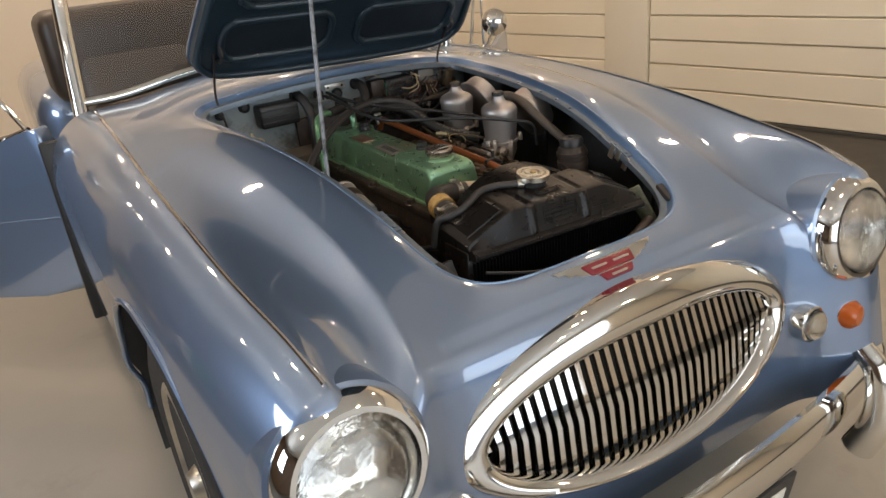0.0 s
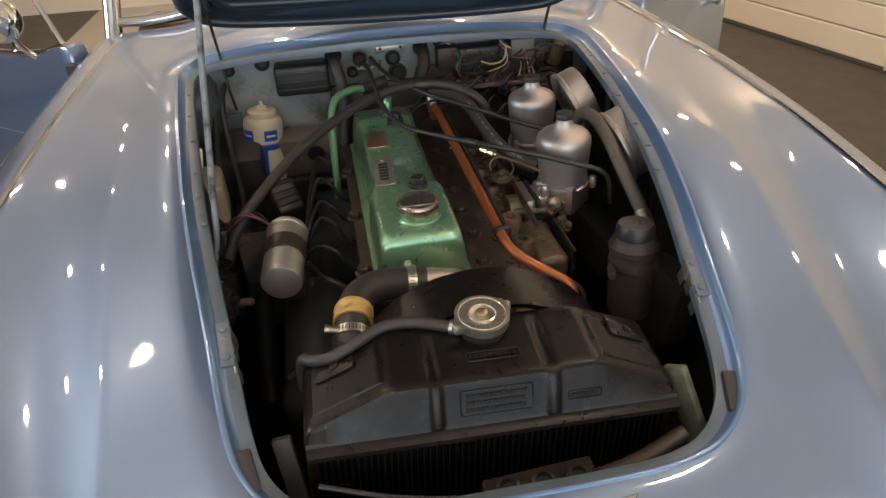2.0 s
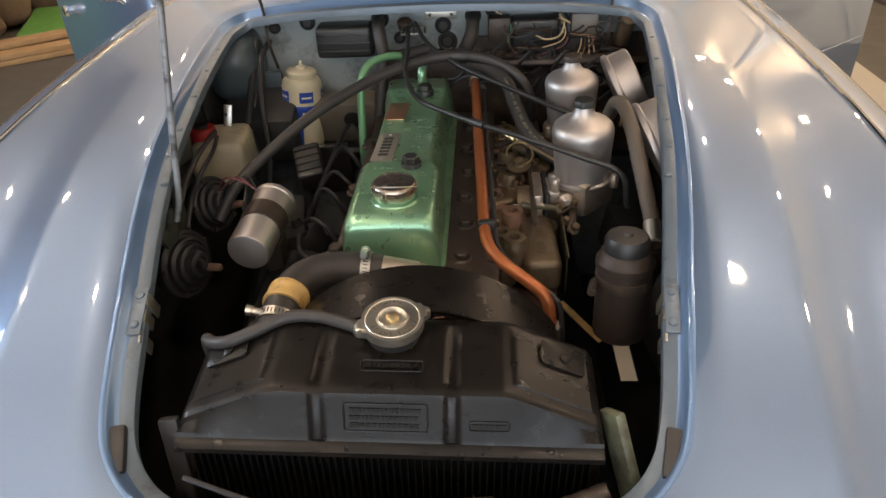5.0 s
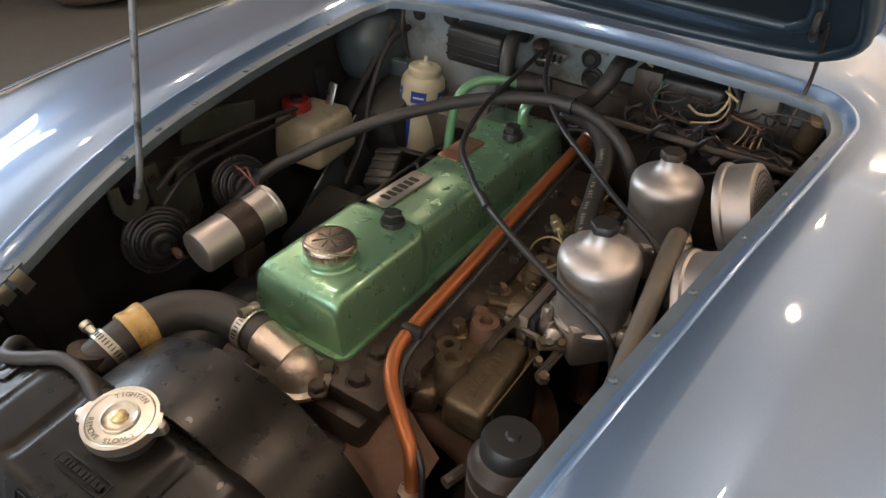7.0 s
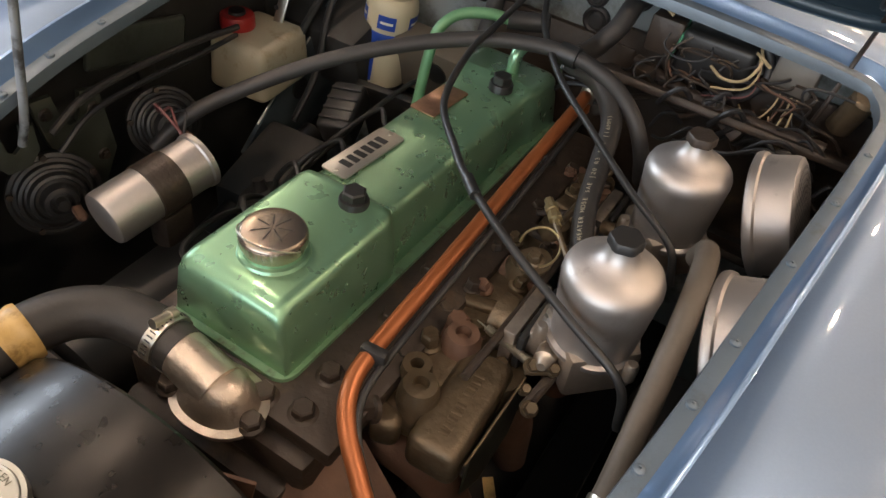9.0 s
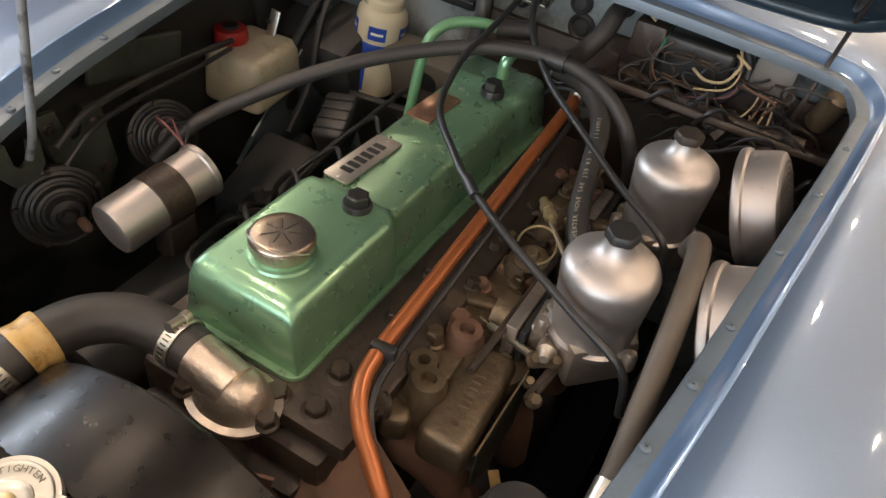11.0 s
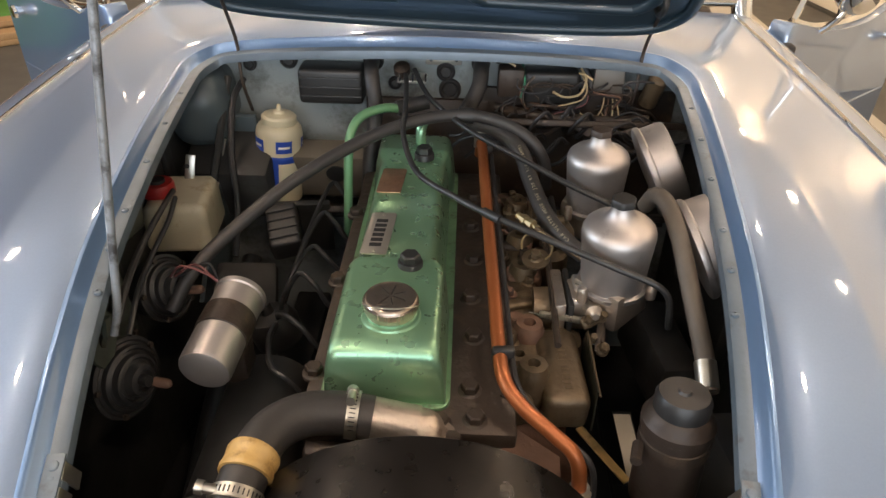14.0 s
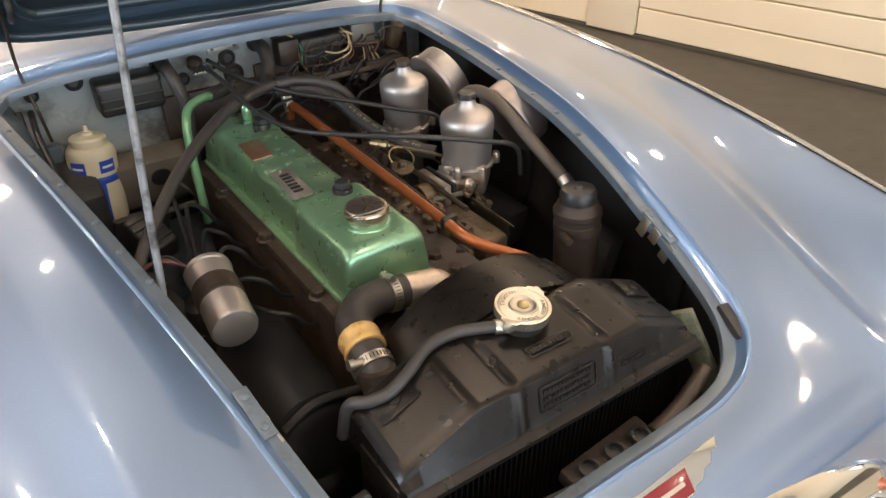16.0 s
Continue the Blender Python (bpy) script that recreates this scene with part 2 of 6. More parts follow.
def lathe(profile, m, seg=28, bm=None, wave=None):
    """A turned body from (radius, height) rows round the z of pose m. wave: radius factor by angle."""
    bm = bm or bmesh.new()
    rings = []
    for r, z in profile:
        if r < 1e-5:
            rings.append([bm.verts.new(m @ Vector((0, 0, z)))])
        else:
            rings.append([bm.verts.new(m @ Vector((r * (wave(a) if wave else 1) * math.cos(a), r * (wave(a) if wave else 1) * math.sin(a), z))) for a in (2 * math.pi * k / seg for k in range(seg))])
    for a, b in zip(rings, rings[1:]):
        for k in range(seg):
            if len(a) == 1 and len(b) > 1:
                bm.faces.new((a[0], b[(k + 1) % seg], b[k]))
            elif len(b) == 1 and len(a) > 1:
                bm.faces.new((a[k], a[(k + 1) % seg], b[0]))
            elif len(a) > 1:
                bm.faces.new((a[k], a[(k + 1) % seg], b[(k + 1) % seg], b[k]))
    for ring, flip in ((rings[0], True), (rings[-1], False)):
        if len(ring) > 2:
            bm.faces.new(ring[::-1] if flip else ring)
    return bm


def block(size, m, bevel=0.003, bm=None, seg=2, taper=1.0):
    """A box with rounded edges, centred on pose m."""
    own = bmesh.new()
    bmesh.ops.create_cube(own, size=1)
    for v in own.verts:
        k = taper if v.co.z > 0 else 1
        v.co = Vector((v.co.x * size[0] * k, v.co.y * size[1] * k, v.co.z * size[2]))
    if bevel:
        bmesh.ops.bevel(own, geom=own.edges[:], offset=bevel, segments=seg, profile=0.5, affect='EDGES')
    own.transform(m)
    if bm is None:
        return own
    me = bpy.data.meshes.new("tmp")
    own.to_mesh(me)
    own.free()
    bm.from_mesh(me)
    bpy.data.meshes.remove(me)
    return bm


def prism(poly, z0, z1, m, bevel=0.0, seg=2):
    """An upright slab over the polygon poly, from z0 to z1 in pose m."""
    bm = bmesh.new()
    lo = [bm.verts.new((x, y, z0)) for x, y in poly]
    hi = [bm.verts.new((x, y, z1)) for x, y in poly]
    n = len(poly)
    bm.faces.new(lo[::-1])
    top = bm.faces.new(hi)
    for i in range(n):
        bm.faces.new((lo[i], lo[(i + 1) % n], hi[(i + 1) % n], hi[i]))
    if bevel:
        bmesh.ops.bevel(bm, geom=list(top.edges), offset=bevel, segments=seg, profile=0.5, affect='EDGES')
    bm.transform(m)
    return bm


def rounded(w, h, r, n=5):
    """The outline of a rounded rectangle."""
    out = []
    for cx, cy, a0 in ((w / 2 - r, h / 2 - r, 0), (-w / 2 + r, h / 2 - r, 90), (-w / 2 + r, -h / 2 + r, 180), (w / 2 - r, -h / 2 + r, 270)):
        for k in range(n + 1):
            a = radians(a0 + 90 * k / n)
            out.append((cx + r * math.cos(a), cy + r * math.sin(a)))
    return out


def hexnut(p, d, r, h, name, material, parent, washer=0.0, label=""):
    m = axis_pose(p, d)
    bm = lathe([(r, 0), (r, h * 0.85), (r * 0.85, h)], m, 6)
    if washer:
        lathe([(washer, -0.004), (washer, 0.0), (washer * 0.8, 0.002), (r * 0.5, 0.002)], m, 20, bm)
    return part(name, bm, material, parent, label, 25)


def glyph(ch, size):
    """One letter of the built-in font as vertices and faces."""
    cu = bpy.data.curves.new("glyph", 'FONT')
    cu.body, cu.size, cu.align_x, cu.extrude = ch, size, 'CENTER', 0.00012
    ob = bpy.data.objects.new("glyph", cu)
    me = ob.to_mesh()
    vs, fs = [v.co.copy() for v in me.vertices], [tuple(f.vertices) for f in me.polygons]
    ob.to_mesh_clear()
    bpy.data.objects.remove(ob)
    bpy.data.curves.remove(cu)
    return vs, fs


def lettering(text, size, place, depth=0.0004):
    """Raised letters in one mesh; place(k) gives the pose of letter k."""
    b = bmesh.new()
    for k, ch in enumerate(text):
        if ch == " ":
            continue
        vs, fs = glyph(ch, size)
        vv = [b.verts.new(place(k) @ Vector((v.x, v.y, v.z + depth))) for v in vs]
        for f in fs:
            try:
                b.faces.new([vv[i] for i in f])
            except ValueError:
                pass
    return b


# ---- the room ----
def slab(name, size, m, material, bevel=0.0):
    return tagged(link(name, block(size, m, bevel), material), kind="structure")


floor = slab("floor", (4.0, 10.4, 0.2), pose(0, 1.0, -0.1), CONCRETE)
slab("floor_east", (2.6, 10.4, 0.2), pose(3.3, 1.0, -0.102), DARKFLOOR)
slab("floor_west", (2.4, 10.4, 0.2), pose(-3.2, 1.0, -0.102), DARKFLOOR)
slab("ceiling", (9.0, 10.8, 0.15), pose(0.1, 1.0, CEIL + 0.075), CEILPAINT)
slab("wall_north", (9.0, 0.2, CEIL), pose(0.1, 6.3, CEIL / 2), PLAINWALL)
slab("wall_west_a", (0.2, 4.9, CEIL), pose(-4.1, 3.75, CEIL / 2), TIMBERWALL)
slab("wall_west_b", (0.2, 3.6, CEIL), pose(-4.1, -2.45, CEIL / 2), TIMBERWALL)
slab("wall_west_sill", (0.2, 1.95, 1.2), pose(-4.1, 0.325, 0.6), TIMBERWALL)
slab("wall_west_head", (0.2, 1.95, CEIL - 2.3), pose(-4.1, 0.325, (CEIL + 2.3) / 2), TIMBERWALL)
slab("wall_south_a", (1.8, 0.2, CEIL), pose(-3.3, -4.1, CEIL / 2), PLAINWALL)
slab("wall_south_b", (2.4, 0.2, CEIL), pose(3.4, -4.1, CEIL / 2), PLAINWALL)
slab("wall_south_head", (4.6, 0.2, CEIL - 2.45), pose(-0.1, -4.1, (CEIL + 2.45) / 2), PLAINWALL)
slab("ground", (60, 60, 0.2), pose(0, -34.3, -0.11), CONCRETE)

# the boarded east wall, a little out of line with the car
EAST = Matrix.Translation((3.2, 0.98, 0)) @ pose(0, 0, 0, 0, 0, 10.2)
wall_east = slab("wall_east", (0.2, 11.0, CEIL), EAST @ pose(0.135, 0.6, CEIL / 2), WALLPAINT)
pilaster = part("pilaster", block((0.07, 0.335, CEIL - 0.03), EAST @ pose(0.012, 1.555, CEIL / 2), 0.004), WALLPAINT, wall_east)
BOARD = {}
for y0, y1 in ((-4.6, 1.38), (1.73, 5.8)):
    key = round(y1 - y0, 2)
    for k in range(17):
        z0 = 0.02 + 0.1555 * k
        if key not in BOARD:
            BOARD[key] = link("board", block((0.03, y1 - y0, 0.149), Matrix(), 0.005, seg=1), WALLPAINT, wall_east)
            ob = BOARD[key]
        else:
            ob = new("board", BOARD[key].data)
            ob.parent = wall_east
        ob.matrix_local = EAST @ pose(0.015 + 0.002 * ((k * 7) % 3 - 1), (y0 + y1) / 2, z0 + 0.0775)
slab("baseboard", (0.04, 11.0, 0.03), EAST @ pose(0.01, 0.6, 0.006), DARKFLOOR, 0.004)

for sx_, sy_ in SPOTS:
    lamp = tagged(new("ceiling_light"), "round white recessed ceiling spotlight, switched on", "ceiling light", "ceiling spotlights")
    lamp.location = (sx_, sy_, CEIL)
    if sx_ == SPOTS[0][0] and sy_ == SPOTS[0][1]:
        first_ring = part("ring", lathe([(0.068, -0.0), (0.085, -0.004), (0.09, -0.012), (0.08, -0.05), (0.07, -0.055), (0.068, -0.0)], Matrix()), WHITEBOX, lamp)
        first_lens = part("diffuser", lathe([(0.066, 0.0), (0.066, -0.03), (0.03, -0.04), (0.0, -0.042)], Matrix()), BULB, lamp)
    else:
        for src, nm in ((first_ring, "ring"), (first_lens, "diffuser")):
            o = new(nm, src.data)
            o.parent = lamp

# goods stacked on the floor along the west wall
KRAFT = mat("brown_cardboard", (0.24, 0.155, 0.085), 0.7, 0.0, 0.15, 8, 0.1, 60, dirt=((0.17, 0.11, 0.06), 5, 0.2))
JUTE = mat("brown_jute_sack", (0.13, 0.088, 0.052), 0.85, 0.0, 0.3, 12, 0.6, 120, dirt=((0.07, 0.048, 0.03), 6, 0.3))
TARP = mat("green_tarpaulin", (0.07, 0.20, 0.035), 0.5, 0.0, 0.25, 10, 0.4, 30)
GREENTUB = mat("green_plastic_tub", (0.055, 0.19, 0.03), 0.4, 0.0, 0.1, 8, dirt=((0.04, 0.12, 0.03), 6, 0.1))


def soft(size, m, seed, amount=0.02):
    """A slack rounded body, like a filled sack."""
    bm = block(size, Matrix(), min(size) * 0.38, seg=5)
    bmesh.ops.subdivide_edges(bm, edges=bm.edges[:], cuts=2, use_grid_fill=True)
    for v in bm.verts:
        v.co += Vector(noise.noise_vector(v.co * 7 + Vector((seed * 3.1, 0, 0)))) * amount
        v.co.z = max(v.co.z, -size[2] / 2)
    bm.transform(m)
    return bm


tub = tagged(new("storage_tub"), "green plastic storage tub standing on the dark floor", "storage tub")
tub.matrix_basis = pose(-3.36, 2.62, 0, 0, 0, 6)
part("body", block((0.52, 0.34, 0.40), pose(0, 0, 0.20) @ pose(0, 0, 0, 180), 0.04, seg=4, taper=0.9), GREENTUB, tub)
part("rim", tube([Vector((x, y, 0.40)) for x, y in rounded(0.54, 0.36, 0.06, 4)], 0.014, 2, 8, closed=True), GREENTUB, tub)
part("lid", block((0.53, 0.35, 0.02), pose(0, 0, 0.412), 0.008), GREENTUB, tub)
sack = tagged(new("paper_sack"), "white paper sack leaning among goods on the floor", "sack")
sack.matrix_basis = pose(-3.24, 2.93, 0, 0, 0, -8)
part("sack_body", soft((0.26, 0.17, 0.44), pose(0, 0, 0.22), 1, 0.015), WHITEBOX, sack)
part("folded_top", block((0.24, 0.05, 0.06), pose(0, 0, 0.465, 12), 0.012, seg=3), WHITEBOX, sack)
carton = tagged(new("cardboard_box"), "plain brown cardboard box on the dark floor", "box")
carton.matrix_basis = pose(-3.28, 3.22, 0, 0, 0, 10)
part("body", block((0.36, 0.30, 0.32), pose(0, 0, 0.16), 0.006), KRAFT, carton)
for sy in (-1, 1):
    part("flap", block((0.355, 0.146, 0.004), pose(0, sy * 0.0745, 0.3225, sy * 1.5), 0.001), KRAFT, carton)
stack = tagged(new("timber_stack"), "small stack of raw timber planks on the floor", "timber")
stack.matrix_basis = pose(-2.86, 3.52, 0, 0, 0, 38)
for k in range(7):
    part("plank", block((0.95 - 0.06 * (k % 3), 0.12, 0.032), pose(0.03 * (k % 2), -0.13 + 0.13 * (k % 3) if k < 6 else 0.0, 0.016 + 0.0335 * (k // 3), 0, 0, (k * 5) % 7 - 3), 0.003), WOOD, stack)
tarp = tagged(new("folded_tarpaulin"), "folded green tarpaulin with a yellow hem on the floor", "tarpaulin")
tarp.matrix_basis = pose(-2.72, 4.12, 0, 0, 0, 20)
part("cloth", soft((0.50, 0.75, 0.10), pose(0, 0, 0.05), 2, 0.02), TARP, tarp)
part("hem", tube([(0.245, -0.30, 0.045), (0.252, -0.05, 0.055), (0.248, 0.2, 0.04), (0.25, 0.32, 0.05)], 0.012, 5, 8), YELLOWTAPE, tarp)
for k, (x, y, h) in enumerate(((-3.2, 3.75, 0.5), (-3.3, 4.25, 0.6), (-3.1, 4.75, 0.55), (-3.45, 2.1, 0.45))):
    bag = tagged(new("jute_sack"), "full brown jute sack slumped against the wall", "sack", "sacks by the wall")
    bag.matrix_basis = pose(x, y, 0, 0, 0, 17 * k)
    part("sack_body", soft((0.48, 0.36, h), pose(0, 0, h / 2), 5 + k, 0.035), JUTE, bag)
    part("tied_neck", lathe([(0.05, 0), (0.028, 0.03), (0.06, 0.09), (0.05, 0.10), (0, 0.08)], pose(0.02, 0, h - 0.012, 8, 4, 0), 14, wave=lambda a: 1 + 0.12 * math.cos(5 * a)), JUTE, bag)

# ---- the car: body ----
car = tagged(new("sports_car"), "ice-blue metallic classic roadster with open bonnet and green engine", "car")

xo = table([(-0.40, 0.37), (-0.34, 0.35), (-0.28, 0.318), (-0.228, 0.303), (-0.12, 0.299), (0, 0.313), (0.127, 0.336), (0.242, 0.355), (0.373, 0.373), (0.488, 0.389), (0.603, 0.404), (0.735, 0.419), (0.85, 0.43), (1.2, 0.46)])
zo = table([(-0.40, 0.625), (-0.34, 0.668), (-0.31, 0.683), (-0.228, 0.716), (-0.12, 0.765), (0, 0.812), (0.127, 0.852), (0.242, 0.876), (0.373, 0.890), (0.488, 0.897), (0.603, 0.900), (0.735, 0.902), (0.85, 0.905), (1.0, 0.908), (1.25, 0.905)])
xb = table([(-0.40, 0.578), (-0.305, 0.588), (-0.097, 0.606), (0.14, 0.615), (0.347, 0.617), (0.555, 0.614), (0.792, 0.608), (1.0, 0.603), (1.25, 0.60)])
zb = table([(-0.42, 0.735), (-0.37, 0.755), (-0.305, 0.776), (-0.097, 0.811), (0.14, 0.845), (0.347, 0.867), (0.555, 0.881), (0.792, 0.891), (1.0, 0.896), (1.25, 0.897)])
dip = table([(-0.42, 0.105), (-0.37, 0.082), (-0.3, 0.056), (-0.2, 0.040), (-0.1, 0.032), (0, 0.025), (0.1, 0.018), (0.2, 0.011), (0.3, 0.006), (0.45, 0.002), (0.7, 0.0), (1.25, 0.0)])
level = table([(-0.42, 1.0), (-0.1, 0.9), (0.1, 0.6), (0.3, 0.25), (0.5, 0.0), (1.25, 0.0)])
crown = table([(-0.42, 0.0), (0.2, 0.0), (0.5, 0.02), (0.78, 0.04), (1.0, 0.048), (1.25, 0.05)])
side = table([(-0.42, 0.678), (-0.37, 0.686), (-0.2, 0.712), (0, 0.730), (0.3, 0.745), (1.25, 0.755)])
yend = table([(0, -0.318), (0.3, -0.316), (0.38, -0.318), (0.43, -0.33), (0.47, -0.36), (0.57, -0.372), (0.64, -0.366), (0.70, -0.345)])


def skin(x, y):
    """Height of the body's top at (x, y), out to the wing beading."""
    X, a, b = abs(x), xo(y), xb(y)
    if X <= a:
        return zo(y) + crown(y) * (1 - (X / a) ** 2)
    t = min(1, (X - a) / (b - a))
    slope0 = -2 * crown(y) / a * (b - a)
    m, ease = level(y), (t * t * (3 - 2 * t)) ** 1.4
    h = zo(y) + (zb(y) - zo(y)) * ((1 - m) * t + m * ease) + slope0 * 0.5 * t * (1 - t) ** 2
    # shoulder beside the bonnet, then the valley before the wing
    u = max(0.0, (t - 0.36) / 0.64)
    return h - dip(y) * u ** 1.3 * (1 - u) ** 1.7 / 0.1585


half = [(0, -0.228), (0.09, -0.228), (0.175, -0.224), (0.232, -0.208), (0.272, -0.172), (0.292, -0.12), (0.313, 0.0), (0.336, 0.127), (0.355, 0.242), (0.373, 0.373), (0.389, 0.488), (0.404, 0.603), (0.415, 0.70), (0.418, 0.745), (0.407, 0.785), (0.380, 0.812), (0.33, 0.812), (0.22, 0.797), (0.11, 0.787), (0, 0.784)]
outline = spline([(x, y, 0) for x, y in half] + [(-x, y, 0) for x, y in half[-2:0:-1]], 9, True)
OUT = np.array([(p.x, p.y) for p in outline])


def inside(poly, x, y):
    px, py = poly[:, 0], poly[:, 1]
    qx, qy = np.roll(px, -1), np.roll(py, -1)
    hit = (py > y) != (qy > y)
    with np.errstate(divide='ignore', invalid='ignore'):
        cross = (qx - px) * (y - py) / (qy - py) + px
    return bool((hit & (x < cross)).sum() % 2)


def nearest(poly, x, y):
    a, b = poly, np.roll(poly, -1, 0)
    d = b - a
    t = np.clip((((x, y) - a) * d).sum(1) / ((d * d).sum(1) + 1e-12), 0, 1)
    q = a + t[:, None] * d
    k = ((q - (x, y)) ** 2).sum(1).argmin()
    return q[k], math.dist(q[k], (x, y))


LAMP_X, LAMP_Y, LAMP_Z, LAMP_R = 0.572, -0.384, 0.631, 0.104
GX, GZ, GU, GD = 0.405, 0.526, 0.158, 0.141


def grille_pt(a, k=1.0, out=0.0):
    x, s = GX * k * math.cos(a), math.sin(a)
    z = GZ + (GU if s > 0 else GD) * k * s
    return Vector((x, -0.355 + 0.169 * x * x + 0.267 * (z - GZ) - out, z))


mouth = np.array([(p.x, p.z) for p in (grille_pt(2 * math.pi * k / 120, 0.92) for k in range(120))])
ring_l = np.array([(LAMP_X + 0.9 * LAMP_R * math.cos(2 * math.pi * k / 60), LAMP_Z + 0.9 * LAMP_R * math.sin(2 * math.pi * k / 60)) for k in range(60)])
arch = np.array([(0.13 + 0.385 * math.cos(2 * math.pi * k / 80), 0.33 + 0.385 * math.sin(2 * math.pi * k / 80)) for k in range(80)])

NIN, NMID, NPH, NDN, NROW, NFR = 34, 44, 16, 14, 150, 22
YR = 1.16


def column(c, y):
    """x and z of the half body's column c at y."""
    if c <= NIN:
        x = xo(y) * c / NIN
        return x, skin(x, y)
    if c <= NIN + NMID:
        x = xo(y) + (xb(y) - xo(y)) * (c - NIN) / NMID
        return x, skin(x, y)
    b, w, h = xb(y), side(y), 0.20
    if c <= NIN + NMID + NPH:
        a = (c - NIN - NMID) / NPH * math.pi / 2
        return b + (w - b) * math.sin(a), zb(y) - h * (1 - math.cos(a))
    t = (c - NIN - NMID - NPH) / NDN
    z = zb(y) - h
    return w - 0.03 * t * t, z + (0.22 - z) * t


bm = bmesh.new()
NC = NIN + NMID + NPH + NDN
grid = {}
for sgn in (1, -1):
    for c in range(NC + 1):
        if sgn < 0 and c == 0:
            continue
        ye = yend(column(min(c, NIN + NMID + NPH), -0.34)[0])
        for j in range(NROW + 1):
            y = YR + (ye - YR) * j / NROW
            x, z = column(c, y)
            grid[sgn * c, j] = bm.verts.new((sgn * x, y, z))
        if c > NIN + NMID + NPH:
            continue
        x, z0 = column(c, ye)
        for j in range(1, NFR + 1):
            t = j / NFR
            z = z0 + (0.30 - z0) * t
            round_off = 0.012 * (1 - math.exp(-(z0 - z) / 0.012))
            grid[sgn * c, NROW + j] = bm.verts.new((sgn * x, ye - round_off - 0.2 * (z0 - z), z))
for c in range(-NC, NC):
    top = NROW + NFR if max(abs(c), abs(c + 1)) <= NIN + NMID + NPH else NROW
    for j in range(top):
        bm.faces.new((grid[c, j], grid[c + 1, j], grid[c + 1, j + 1], grid[c, j + 1]))


def cut(bm, poly, flat, near):
    """Cuts the shape poly out of a sheet. flat: a vertex's place in poly's plane; near: which vertices may be cut."""
    lo, hi = poly.min(0) - 0.03, poly.max(0) + 0.03

    def within(co):
        u, w = flat(co)
        return lo[0] < u < hi[0] and lo[1] < w < hi[1] and inside(poly, u, w)

    isin = {v: near(v.co) and within(v.co) for v in bm.verts}
    fresh = set()
    for e in list(bm.edges):
        p, q = e.verts
        if isin[p] == isin[q] or not (near(p.co) and near(q.co)):
            continue
        f0, f1 = 0.0, 1.0
        for _ in range(14):
            mid = (f0 + f1) / 2
            if within(p.co.lerp(q.co, mid)) == isin[p]:
                f0 = mid
            else:
                f1 = mid
        _, nv = bmesh.utils.edge_split(e, p, min(max(f0, 0.002), 0.998))
        isin[nv] = False
        fresh.add(nv)
    for f in list(bm.faces):
        new_v = [v for v in f.verts if v in fresh]
        if len(new_v) == 2:
            try:
                bmesh.utils.face_split(f, *new_v)
            except ValueError:
                pass
    dead = [f for f in bm.faces if any(isin[v] for v in f.verts)]
    bmesh.ops.delete(bm, geom=dead, context='FACES')


cut(bm, OUT, lambda p: (p.x, p.y), lambda p: p.y > -0.29 and abs(p.x) < 0.5)
cut(bm, mouth, lambda p: (p.x, p.z), lambda p: p.y < yend(abs(p.x)) + 0.003 and abs(p.x) < 0.46)
cut(bm, ring_l, lambda p: (abs(p.x), p.z), lambda p: p.y < yend(abs(p.x)) + 0.002 and abs(p.x) > 0.44)
cut(bm, arch, lambda p: (p.y, p.z), lambda p: abs(p.x) > 0.60 and p.z < 0.78)
bmesh.ops.delete(bm, geom=[v for v in bm.verts if not v.link_faces], context='VERTS')
# the panel rolls down over the last few centimetres before the opening
for v in bm.verts:
    if v.co.y > -0.29 and abs(v.co.x) < 0.58 and v.co.y < 1.1:
        d = nearest(OUT, v.co.x, v.co.y)[1]
        if d < 0.2:
            roll = 1 - (1 - min(1.0, d / 0.036)) ** 2
            fade = min(1.0, max(0.0, (d - 0.05) / 0.15))
            v.co.z += 0.0075 * roll * (1 - fade * fade * (3 - 2 * fade))
shell = part("body_shell", bm, PAINT, car, "ice-blue metallic bodywork", 50)


def sweep_outline(profile, material, name, label, y_from=-9, sharp=40):
    """A strip along the bonnet opening; profile rows: (inwards, up)."""
    b = bmesh.new()
    n = len(OUT)
    rings = []
    for i in range(n):
        p, a, c = Vector(OUT[i]), Vector(OUT[i - 1]), Vector(OUT[(i + 1) % n])
        d = (c - a).normalized()
        nrm = Vector((-d.y, d.x))
        rings.append([b.verts.new((p.x + nrm.x * o, p.y + nrm.y * o, skin(p.x, p.y) + u)) for o, u in profile])
    for i in range(n):
        r, s = rings[i], rings[(i + 1) % n]
        for k in range(len(profile) - 1):
            b.faces.new((r[k], r[k + 1], s[k + 1], s[k]))
    return part(name, b, material, car, label, sharp)


